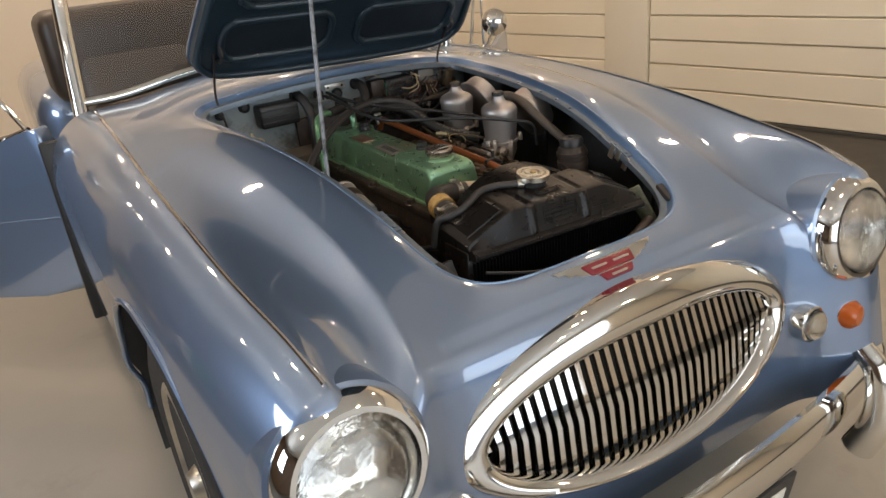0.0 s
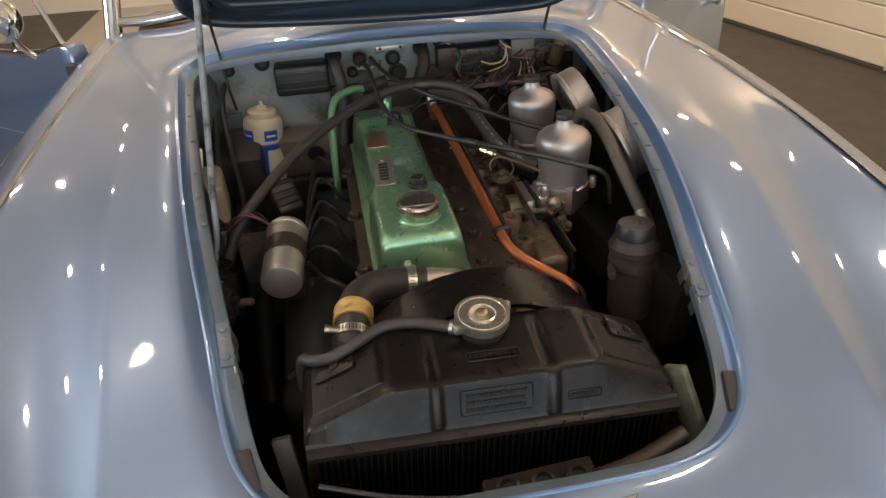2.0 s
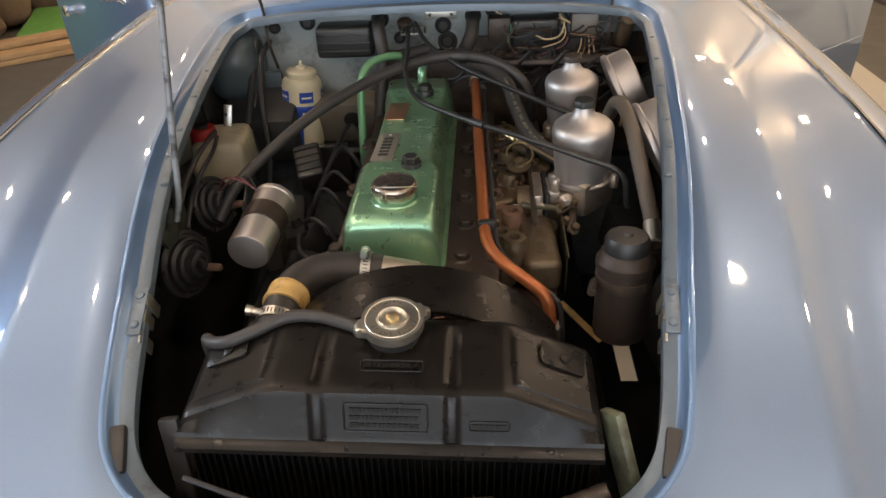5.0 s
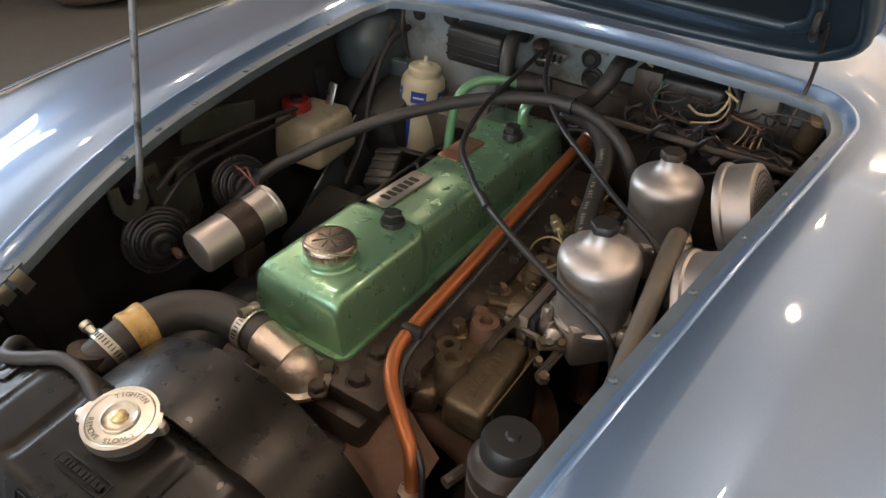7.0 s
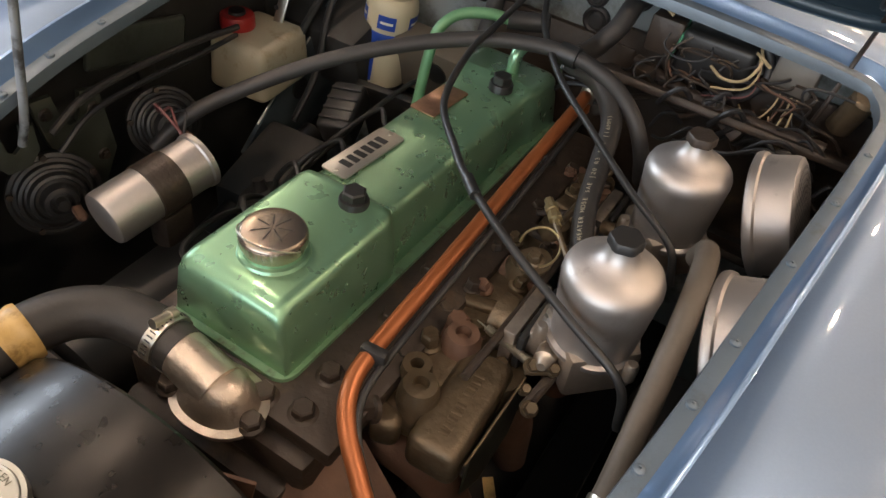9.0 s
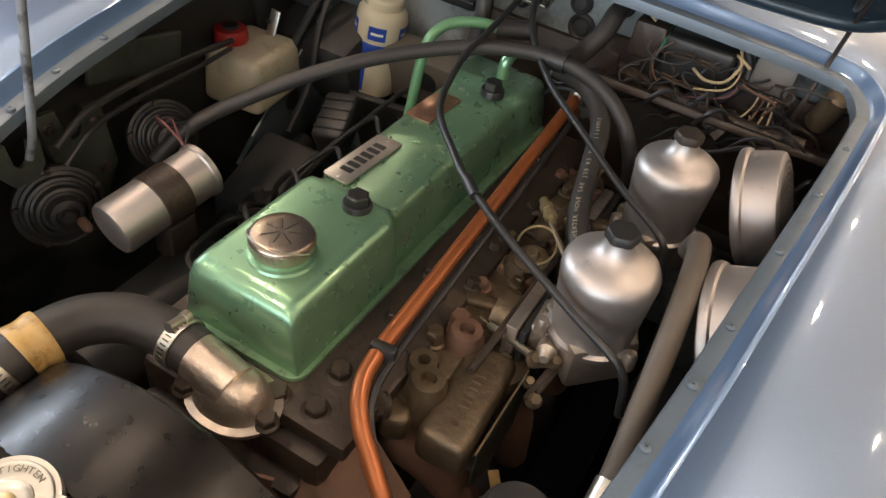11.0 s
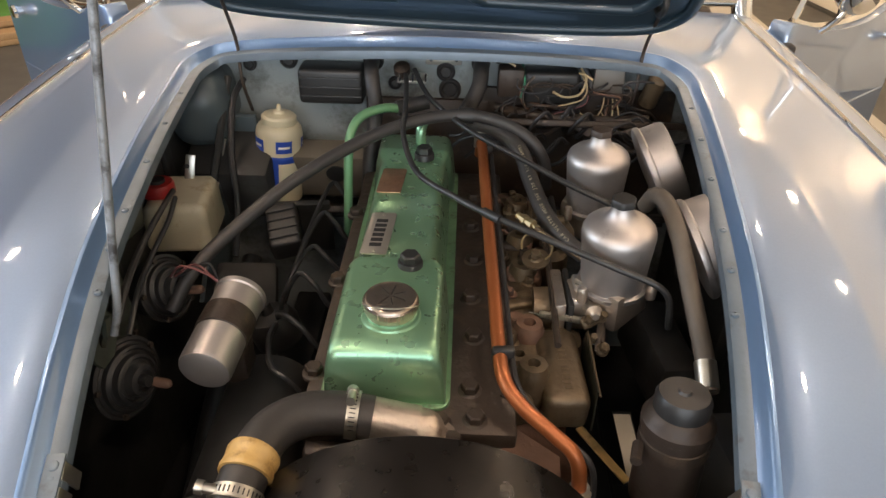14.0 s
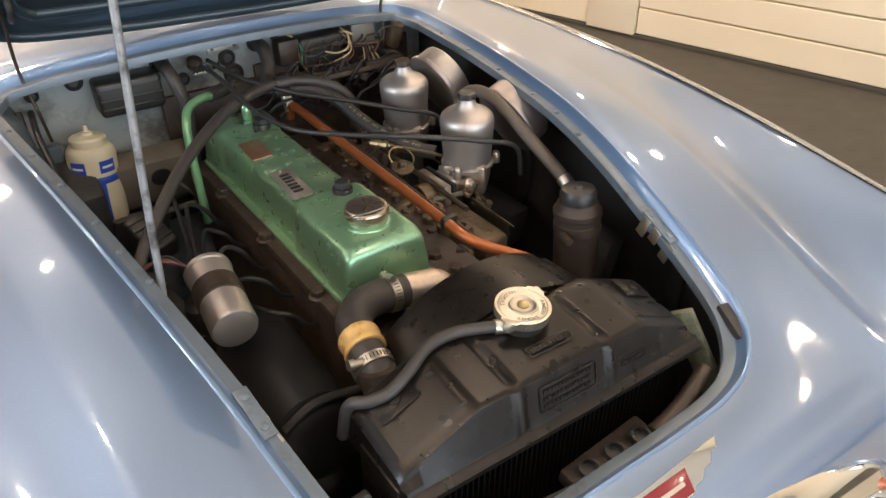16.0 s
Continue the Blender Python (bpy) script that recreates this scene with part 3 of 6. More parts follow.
lip = sweep_outline([(0.0006, -0.004), (-0.0035, -0.0012), (-0.0026, 0.0010), (-0.0004, 0.0020), (0.002, 0.0016), (0.005, -0.002), (0.008, -0.009), (0.014, -0.0132), (0.016, -0.0145), (0.016, -0.018), (0.0006, -0.010)], LIP, "bonnet_opening_lip", "rounded blue painted lip")
flange = sweep_outline([(0.013, -0.0125), (0.016, -0.0128), (0.024, -0.0135), (0.027, -0.015), (0.028, -0.019), (0.028, -0.028), (0.0265, -0.028), (0.025, -0.017), (0.013, -0.0165)], FLANGE, "bonnet_gutter_flange", "worn grey-blue flange with screw holes")
SCREW = None
for x, y in [(s * xx, yy) for s in (-1, 1) for xx, yy in ((0.2935, 0.0), (0.2905, -0.022), (0.324, 0.188), (0.3365, 0.251), (0.346, 0.32), (0.361, 0.43), (0.377, 0.54), (0.391, 0.65))] + [(xx, 0.772 + 0.26 * xx * xx) for xx in (-0.24, -0.12, 0.0, 0.12, 0.24)]:
    z = skin(math.copysign(min(abs(x) + 0.022, 0.42), x), y) - 0.0125
    if SCREW is None:
        SCREW = part("screw", lathe([(0.0045, -0.002), (0.0045, 0.0006), (0.003, 0.0018), (0.0012, 0.0019), (0.001, 0.0006), (0, 0.0006)], Matrix(), 12), FLANGE, flange)
        SCREW.matrix_local = pose(x, y, z)
    else:
        twin(SCREW, pose(x, y, z))

# wing beading, both sides
for s in (-1, 1):
    ys = [1.14 - k * (1.14 + 0.36) / 16 for k in range(17)]
    part("wing_beading", tube([(s * xb(y), y, zb(y) + 0.001) for y in ys], 0.0038, 4, 8), CHROME, car, "polished beading along the wing seam")

# bonnet buffers and latch brackets on the flange
for s in (-1, 1):
    part("rubber_buffer", block((0.016, 0.05, 0.036), pose(s * 0.270, -0.152, skin(0.29, -0.15) - 0.026, 22, 0, -s * 14), 0.003), RUBBER, car)
    zb_ = skin(0.311, -0.01)
    br = part("hinge_bracket", block((0.016, 0.062, 0.003), pose(s * 0.2925, -0.01, zb_ - 0.0120, 20, 0, -s * 7), 0.001), FLANGE, car, "dull galvanised bracket bolted to the flange")
    for dy, h in ((-0.024, 0.030), (0.0, 0.022), (0.022, 0.030)):
        part("bracket_tab", block((0.003, 0.016, h), pose(s * (0.2835 + 0.12 * dy), -0.01 + dy, zb_ - 0.014 - h / 2 + 0.36 * dy, 20, s * 8, -s * 7), 0.001), STEEL, br)
    for dy in (-0.018, 0.018):
        part("bracket_screw", lathe([(0.005, 0), (0.0045, 0.002), (0.002, 0.003), (0, 0.003)], pose(s * 0.2925 + s * 0.12 * dy, -0.01 + dy, zb_ - 0.0105 + 0.36 * dy, 20), 10), FLANGE, br)

# ---- bonnet lid, propped open ----
LIDM = Matrix.Translation((0, 0.792, 0.975)) @ pose(0, 0, 0, 0, 1.6, 0) @ pose(0, 0, 0, 180 - 46.8, 0, 0)
lid_half = [(0, -0.017), (0.2, -0.014), (0.33, -0.005), (0.385, 0.012), (0.415, 0.045), (0.420, 0.09), (0.405, 0.2), (0.37, 0.42), (0.335, 0.66), (0.30, 0.86), (0.277, 0.96), (0.235, 1.01), (0.16, 1.03), (0, 1.036)]
lid_out = [(p.x * 0.945, p.y) for p in spline([(x, y, 0) for x, y in lid_half] + [(-x, y, 0) for x, y in lid_half[-2:0:-1]], 5, True)]
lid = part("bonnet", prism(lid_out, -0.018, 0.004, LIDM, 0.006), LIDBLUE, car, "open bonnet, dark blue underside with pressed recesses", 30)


def frame_ring(w0, h0, r0, w1, h1, r1, z0, z1, m):
    """A sloped frame from an outer rounded outline at z0 to an inner one at z1, closed by a flat bottom."""
    b = bmesh.new()
    lo = [b.verts.new((x, y, z0)) for x, y in rounded(w0, h0, r0, 6)]
    hi = [b.verts.new((x, y, z1)) for x, y in rounded(w1, h1, r1, 6)]
    for i in range(len(lo)):
        b.faces.new((lo[i], lo[(i + 1) % len(lo)], hi[(i + 1) % len(lo)], hi[i]))
    b.faces.new(hi)
    b.transform(m)
    return b


for cx, cy, w, h in ((-0.185, 0.125, 0.27, 0.11), (0.185, 0.125, 0.27, 0.11), (-0.16, 0.42, 0.24, 0.36), (0.16, 0.42, 0.24, 0.36), (-0.13, 0.80, 0.19, 0.26), (0.13, 0.80, 0.19, 0.26)):
    m = LIDM @ pose(cx, cy, 0.0)
    line = [m @ Vector((x, y, 0.006)) for x, y in rounded(w + 0.02, h + 0.02, 0.045, 4)]
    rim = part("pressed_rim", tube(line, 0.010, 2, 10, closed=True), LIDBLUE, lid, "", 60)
    # flat plate, its darker tint stands for shade in the pressing
    part("recess", prism(rounded(w, h, 0.036), 0.0035, 0.0052, m), LIDSHADE, rim, "flat recess plate in the bonnet underside, tinted darker as shade")
part("bonnet_skin", prism([(x * 1.012, y * 1.008 - 0.004) for x, y in lid_out], -0.026, -0.0175, LIDM, 0.003), PAINT, lid, "ice-blue outer skin")
edge = [LIDM @ Vector((x * 0.975, 0.5 + (y - 0.5) * 0.985, 0.006)) for x, y in lid_out[::3]]
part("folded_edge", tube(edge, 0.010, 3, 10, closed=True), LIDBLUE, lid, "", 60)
for s in (-1, 1):
    hk = part("hinge_hook", tube([LIDM @ Vector((s * 0.335, 0.12, 0.004)), LIDM @ Vector((s * 0.335, 0.11, 0.03)), LIDM @ Vector((s * 0.335, 0.08, 0.026)), LIDM @ Vector((s * 0.335, 0.065, 0.004))], 0.005, 6, 8), BLACK, lid)
    p0 = LIDM @ Vector((s * 0.345, 0.085, 0.004))
    part("hinge_arm", tube([p0, Vector((s * 0.343, 0.80, 0.93)), Vector((s * 0.336, 0.785, 0.86)), Vector((s * 0.33, 0.80, 0.80))], 0.003, 8, 8), IRON, car, "thin dark hinge arm")
# stay rod: long painted rod with worn patches, slight knee
STAYROD = mat("chipped_stay_paint", (0.22, 0.235, 0.25), 0.4, 0.3, 0.2, 60, 0.1, 80, dirt=((0.035, 0.032, 0.03), 38, 0.45))
part("bonnet_stay", tube([(-0.322, 0.190, 0.795), (-0.313, 0.196, 0.83), (-0.303, 0.207, 0.92), (-0.288, 0.222, 1.05), (-0.270, 0.238, 1.2), (-0.247, 0.257, 1.4), (-0.232, 0.272, 1.545)], 0.0044, 8, 10), STAYROD, car, "grey bonnet stay rod with chipped paint")


# ---- front: grille, lamps, badge, bumper ----
b = bmesh.new()
prof = [(1.0, -0.02), (1.0, 0.0), (1.005, 0.012), (0.985, 0.022), (0.93, 0.030), (0.88, 0.026), (0.855, 0.014), (0.85, -0.01)]
rings = []
for k in range(120):
    a = 2 * math.pi * k / 120
    up = max(0.0, math.sin(a))
    rings.append([b.verts.new(grille_pt(a, 1 - (1 - q) * (1.0 + 2.1 * up ** 1.5), o + 0.012)) for q, o in prof])
for k in range(120):
    r, s_ = rings[k], rings[(k + 1) % 120]
    for i in range(len(prof) - 1):
        b.faces.new((r[i], s_[i], s_[i + 1], r[i + 1]))
grille = part("grille", b, CHROME, car, "broad polished grille surround", 60)
# added black sheet in place of the unlit space behind the bars
part("grille_shade_sheet", prism([(p.x * 0.97, GZ + (p.z - GZ) * 0.97) for p in (grille_pt(2 * math.pi * k / 60) for k in range(60))], 0.0, 0.01, Matrix.Translation((0, -0.225, 0)) @ pose(0, 0, 0, 90, 0, 0)), BLACK, grille, "black sheet standing for the shade behind the grille")
NB = 33
for i in range(NB):
    x = -0.345 + 0.69 * i / (NB - 1)
    k = x / (GX * 0.86)
    h = math.sqrt(max(0, 1 - k * k))
    zt_, zl = GZ + GU * (0.86 - 0.32 * h) * h, GZ - GD * 0.86 * h
    if zt_ - zl < 0.03:
        continue
    bb = bmesh.new()
    pts = []
    for t in (0.0, 0.25, 0.5, 0.75, 1.0):
        z = zl + (zt_ - zl) * t
        y = -0.355 + 0.169 * x * x + 0.267 * (z - GZ) - 0.014 - 0.012 * (1 - abs(2 * t - 1)) + 0.004
        pts.append([bb.verts.new((x + dx, y + dy, z)) for dx, dy in ((-0.0062, 0.003), (-0.005, -0.005), (0.005, -0.005), (0.0062, 0.003), (0.004, 0.016), (-0.004, 0.016))])
    for a_, c_ in zip(pts, pts[1:]):
        for q in range(6):
            bb.faces.new((a_[q], a_[(q + 1) % 6], c_[(q + 1) % 6], c_[q]))
    bb.faces.new(pts[0][::-1])
    bb.faces.new(pts[-1])
    part("grille_bar", bb, CHROME, grille, "", 30)

for s in (-1, 1):
    M = axis_pose((s * LAMP_X, LAMP_Y + 0.006, LAMP_Z), (0, -1, 0.17))
    head = part("headlamp", lathe([(0.112, -0.03), (0.114, -0.008), (0.112, 0.010), (0.105, 0.022), (0.096, 0.030), (0.088, 0.030), (0.086, 0.018), (0.066, -0.012), (0.036, -0.032), (0.012, -0.038), (0.012, -0.01), (0.0, -0.008)], M, 56), CHROME, car, "round headlamp with polished rim")
    sleeve = lathe([(0.1135, -0.004), (0.1195, -0.008), (0.1215, -0.02), (0.1215, -0.13)], M, 56)
    for f in [f for f in sleeve.faces if len(f.verts) > 4]:
        sleeve.faces.remove(f)
    part("lamp_sleeve", sleeve, PAINT, head, "body-coloured lamp sleeve")
    part("lamp_glass", lathe([(0.087, 0.020), (0.08, 0.034), (0.06, 0.046), (0.03, 0.053), (0.0, 0.055)], M, 48), LAMPGLASS, head, "ribbed clear lamp glass")
    M2 = axis_pose((s * 0.432, -0.395, 0.470), (0, -1, 0.1))
    sl = part("sidelamp", lathe([(0.038, -0.02), (0.040, 0.0), (0.038, 0.012), (0.034, 0.014)], M2, 32), CHROME, car, "small round sidelamp")
    part("lamp_glass", lathe([(0.034, 0.012), (0.031, 0.022), (0.02, 0.030), (0.0, 0.033)], M2, 28), LAMPGLASS, sl, "clear domed lens")
    M3 = axis_pose((s * 0.53, -0.405, 0.462), (0.15 * s, -1, 0.1))
    il = part("indicator", lathe([(0.034, -0.03), (0.036, 0.0), (0.033, 0.01)], M3, 32), CHROME, car, "round indicator lamp")
    part("lamp_lens", lathe([(0.032, 0.008), (0.030, 0.028), (0.02, 0.040), (0.0, 0.044)], M3, 28), AMBER, il, "amber domed lens")

# winged badge: two feathered wings, red shield with plain light bars
BADGE = Matrix.Translation((0, -0.272, skin(0, -0.272) + 0.003)) @ pose(0, 0, 0, 24, 0, 0)
wing_r = [(0.0, 0.020), (0.118, 0.026), (0.108, 0.014), (0.098, 0.015), (0.090, 0.004), (0.078, 0.006), (0.070, -0.004), (0.056, -0.003), (0.05, -0.010), (0, -0.012)]
badge = part("bonnet_badge", prism(wing_r + [(-x, y) for x, y in wing_r[::-1][1:-1]], 0, 0.005, BADGE, 0.0012), CHROME, car, "winged metal badge with red enamel panels")
part("badge_panel", prism([(-0.058, 0.016), (0.058, 0.016), (0.050, -0.008), (-0.050, -0.008)], 0.004, 0.0075, BADGE, 0.001), REDENAMEL, badge, "red enamel panel with plain light bars")
part("badge_panel", prism([(-0.040, -0.012), (0.040, -0.012), (0.030, -0.026), (-0.030, -0.026)], 0.0, 0.0072, BADGE, 0.001), REDENAMEL, badge, "lower red enamel panel")
for x0, w in ((-0.026, 0.04), (0.026, 0.042)):
    part("letter_bar", prism(rounded(w * 0.9, 0.0045, 0.002), 0.0074, 0.0086, BADGE @ pose(x0, 0.004, 0)), PLATEBADGE, badge, "light bar of lettering")
part("letter_bar", prism(rounded(0.036, 0.0045, 0.002), 0.0071, 0.0083, BADGE @ pose(0, -0.022, 0)), PLATEBADGE, badge, "light bar of lettering")

bp = [(x, -0.505 + 0.16 * x * x + (0.06 if abs(x) > 0.62 else 0), 0.325) for x in (-0.70, -0.62, -0.5, -0.35, -0.18, 0, 0.18, 0.35, 0.5, 0.62, 0.70)]
line = spline(bp, 6)
b = bmesh.new()
rings = []
for p in line:
    rings.append([b.verts.new((p.x, p.y - 0.03 * math.cos(a) if math.cos(a) > 0 else p.y + 0.004, p.z + 0.052 * math.sin(a))) for a in (2 * math.pi * k / 14 for k in range(14))])
for r, s_ in zip(rings, rings[1:]):
    for k in range(14):
        b.faces.new((r[k], s_[k], s_[(k + 1) % 14], r[(k + 1) % 14]))
bumper = part("front_bumper", b, CHROME, car, "polished front bumper bar")
for s in (-1, 1):
    part("overrider", tube([(s * 0.445, -0.525, 0.235), (s * 0.445, -0.548, 0.30), (s * 0.445, -0.55, 0.36), (s * 0.445, -0.535, 0.42), (s * 0.445, -0.50, 0.455)], lambda t: 0.034 - 0.012 * t, 6, 16), CHROME, bumper)
plate = part("number_plate", block((0.36, 0.008, 0.10), pose(0.05, -0.515, 0.235, 8), 0.002), BLACK, bumper, "dark number plate with plain bars")
for k in range(3):
    part("plate_bar", block((0.08, 0.003, 0.055), pose(-0.06 + 0.11 * k, -0.5205, 0.235, 8), 0.001), WHITELBL, plate)

for s in (-1, 1):
    part("arch_lip", tube([(s * (side(0.13 + 0.383 * math.cos(q)) - 0.006 - (0.02 if math.sin(q) < 0.2 else 0)), 0.13 + 0.383 * math.cos(q), 0.33 + 0.383 * math.sin(q)) for q in (radians(-5 + 10 * k) for k in range(20))], 0.007, 4, 8), PAINT, car)
# wheels and wheel arches
for s in (-1, 1):
    W = axis_pose((s * 0.635, 0.13, 0.318), (s, 0, 0))
    wheel = part("front_wheel", lathe([(0.21, -0.07), (0.27, -0.085), (0.305, -0.075), (0.318, -0.05), (0.318, 0.05), (0.305, 0.075), (0.27, 0.085), (0.21, 0.07)], W, 64), TYRE, car, "black tyre on a wire wheel")
    part("rim", lathe([(0.212, 0.03), (0.215, 0.075), (0.205, 0.08), (0.19, 0.05), (0.18, 0.0), (0.05, -0.02), (0.05, 0.06), (0.03, 0.09), (0.0, 0.09)], W, 48), STEEL, wheel, "silver wheel rim and hub")
    b = bmesh.new()
    rows = []
    for q in (radians(-22 + 8 * k) for k in range(29)):
        y, z = 0.13 + 0.386 * math.cos(q), 0.33 + 0.386 * math.sin(q)
        xo_ = side(y) - 0.006 - (0.02 if math.sin(q) < 0.2 else 0)
        rows.append([b.verts.new((s * x, y, z)) for x in (xo_, 0.6, 0.47)] + [b.verts.new((s * 0.465, 0.13, 0.33))])
    for r, s_ in zip(rows, rows[1:]):
        for k in range(3):
            b.faces.new((r[k], s_[k], s_[k + 1], r[k + 1]))
    part("wheel_arch_liner", b, BAYDARK, car, "black wheel arch liner")

# ---- engine bay shell ----
bulk_top = [(x, skin(x, 0.846) - 0.016) for x in np.linspace(0.462, -0.462, 23)]
bulk = part("bulkhead", prism([(-0.462, 0.245), (0.462, 0.245)] + bulk_top, -0.006, 0.006, Matrix.Translation((0, 0.846, 0)) @ Matrix(((1, 0, 0, 0), (0, 0, -1, 0), (0, 1, 0, 0), (0, 0, 0, 1)))), BAYBLUE, car, "pale grey-blue bulkhead, grimy lower down")
part("bulkhead_shelf", block((0.86, 0.06, 0.012), pose(0, 0.812, 0.60), 0.003), BAYDARK, car)
part("lower_bulkhead", block((0.86, 0.14, 0.012), pose(0, 0.775, 0.62, -28), 0.003), IRON, car)
for s in (-1, 1):
    poly = [(-0.22, 0.25), (0.84, 0.25), (0.84, 0.88), (0.6, 0.875), (0.3, 0.845), (0.1, 0.80), (0, 0.765), (-0.12, 0.71), (-0.22, 0.655)]
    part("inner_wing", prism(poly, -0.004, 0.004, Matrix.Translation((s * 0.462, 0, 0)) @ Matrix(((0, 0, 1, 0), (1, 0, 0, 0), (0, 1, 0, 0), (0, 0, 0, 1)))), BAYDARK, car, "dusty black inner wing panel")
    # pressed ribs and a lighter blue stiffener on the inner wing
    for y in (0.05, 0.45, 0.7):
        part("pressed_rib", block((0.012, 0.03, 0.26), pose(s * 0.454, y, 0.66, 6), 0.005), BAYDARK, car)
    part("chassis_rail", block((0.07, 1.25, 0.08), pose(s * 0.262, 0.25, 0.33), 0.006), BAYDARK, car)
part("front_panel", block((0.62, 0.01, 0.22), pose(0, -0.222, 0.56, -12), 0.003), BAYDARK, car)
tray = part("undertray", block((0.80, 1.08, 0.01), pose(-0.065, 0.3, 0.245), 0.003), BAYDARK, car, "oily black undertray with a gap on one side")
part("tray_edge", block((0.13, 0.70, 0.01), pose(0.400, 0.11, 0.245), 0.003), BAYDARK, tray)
for x, w in ((0.349, 0.03), (0.432, 0.066)):
    part("tray_edge", block((w, 0.18, 0.01), pose(x, 0.55, 0.245), 0.003), BAYDARK, tray)
part("tray_edge", block((0.13, 0.20, 0.01), pose(0.400, 0.74, 0.245), 0.003), BAYDARK, tray)
part("slam_panel", block((0.50, 0.035, 0.012), pose(0, -0.205, 0.655), 0.003), IRON, car)
# latch gear in front of the radiator
latch = part("bonnet_latch", block((0.13, 0.05, 0.02), pose(0.04, -0.186, 0.665, 8, 0, 4), 0.004), IRON, car, "oily bonnet latch plate")
for k in range(3):
    part("latch_hole", lathe([(0.013, 0), (0.013, 0.008), (0.009, 0.009), (0.009, 0.002), (0, 0.002)], pose(0.0 + 0.04 * k, -0.186, 0.676, 8), 16), BLACK, latch)
part("latch_rod", tube([(0.10, -0.192, 0.672), (0.15, -0.185, 0.682), (0.21, -0.17, 0.70)], lambda t: 0.013 - 0.004 * t, 8, 12, ridge=0.08), IRON, car, "oily spring-wound latch rod")
part("release_cable", tube([(-0.20, -0.175, 0.72), (-0.12, -0.19, 0.70), (-0.04, -0.195, 0.685), (0.02, -0.19, 0.675)], 0.003, 8, 8), WIREBLK, car)
part("guide_bracket", block((0.012, 0.030, 0.13), axis_pose((0.232, -0.143, 0.695), (-0.24, 0.42, 0.88)), 0.003), GUIDE, car, "pale green flaking bracket")
part("guide_bracket", block((0.022, 0.012, 0.15), pose(-0.228, -0.13, 0.66, -18, -8, 0), 0.003), BAYDARK, car, "dark radiator bracket")

# ---- radiator ----
core = part("radiator", block((0.42, 0.075, 0.41), pose(0, -0.10, 0.535), 0.003), RADBLACK, car, "satin black radiator with folded top tank")
for k in range(56):
    x = -0.198 + 0.0072 * k
    if k == 0:
        fin = part("cooling_fin", block((0.0018, 0.012, 0.38), pose(0, -0.141, 0.53), 0), FIN, core)
        fin.matrix_local = pose(x, 0, 0)
    else:
        twin(fin, pose(x, 0, 0))
# top tank: a loft of cross-sections along x, ribbed, with raised pads on the sloping ends
b = bmesh.new()
rows = []
for x in np.linspace(-0.207, 0.207, 167):
    ax = abs(x)
    e = min(1.0, max(0.0, (0.205 - ax) / 0.094))
    e = e - 0.06 * max(0.0, 1 - abs(e - 1) / 0.12)
    end = max(0.0, (ax - 0.199) / 0.008) ** 2
    zf = 0.756 + 0.042 * e - 0.006 * end
    zr = 0.770 + 0.040 * e - 0.008 * end
    g = sum(math.exp(-((x - gx) / 0.0065) ** 4) for gx in (-0.067, 0.062))
    pad = 0.0022 / (1 + math.exp(-(ax - 0.122) / 0.0009)) * (ax < 0.198)
    top = lambda y: zf + 0.002 + (zr - zf - 0.002) * (y + 0.130) / 0.085
    sec = [(-0.146, 0.727), (-0.156, 0.729), (-0.161, 0.733), (-0.161, 0.739), (-0.157, 0.743), (-0.152, 0.745), (-0.150 - 0.004 * g, 0.749)]
    sec += [(-0.1395 - 0.004 * g, zf - 0.006), (-0.1375 - 0.002 * g, zf - 0.001), (-0.1345, zf + 0.001), (-0.130, top(-0.130) - 0.001 * g)]
    sec += [(-0.1235, top(-0.1235) - 0.003 * g), (-0.1225, top(-0.1225) - 0.0034 * g + pad), (-0.095, top(-0.095) - 0.0036 * g + pad), (-0.062, top(-0.062) - 0.0034 * g + pad), (-0.0605, top(-0.0605) - 0.003 * g + pad * 0.2)]
    sec += [(-0.050, zr - 0.0005), (-0.043, zr - 0.001), (-0.035, zr - 0.005), (-0.032, zr - 0.013), (-0.032, 0.716)]
    rows.append([b.verts.new((x, y, z)) for y, z in sec])
for r, s_ in zip(rows, rows[1:]):
    for k in range(len(r) - 1):
        b.faces.new((r[k], s_[k], s_[k + 1], r[k + 1]))
b.faces.new(rows[0])
b.faces.new(rows[-1][::-1])
tank = part("top_tank", b, RADBLACK, core, "black pressed top tank with ribs and embossed panels", 24)


def emboss(m, w, h, lines):
    """A thin raised frame with bars of unreadable lettering inside."""
    rim = part("embossed_frame", tube([m @ Vector((x, y, 0.0001)) for x, y in rounded(w, h, 0.0025, 2)], 0.00085, 1, 6, closed=True), RADBLACK, tank)
    r_ = random.Random(int(w * 1e4))
    for k in range(lines):
        y = h * (0.5 - (k + 0.5) / lines) * 0.82
        x = -w * 0.43
        while x < w * 0.40:
            lw = r_.uniform(0.002, 0.0055)
            part("embossed_mark", block((lw, h / lines * 0.42, 0.0012), m @ pose(x + lw / 2, y, 0.0002), 0), RADBLACK, rim)
            x += lw + 0.0014


emboss(pose(0.003, -0.107, 0.8030, 8, 0, 0), 0.060, 0.013, 1)
emboss(pose(-0.001, -0.1450, 0.7710, 76, 0, 0), 0.080, 0.030, 3)
emboss(pose(0.098, -0.1465, 0.7645, 76, 0, 0), 0.038, 0.010, 1)
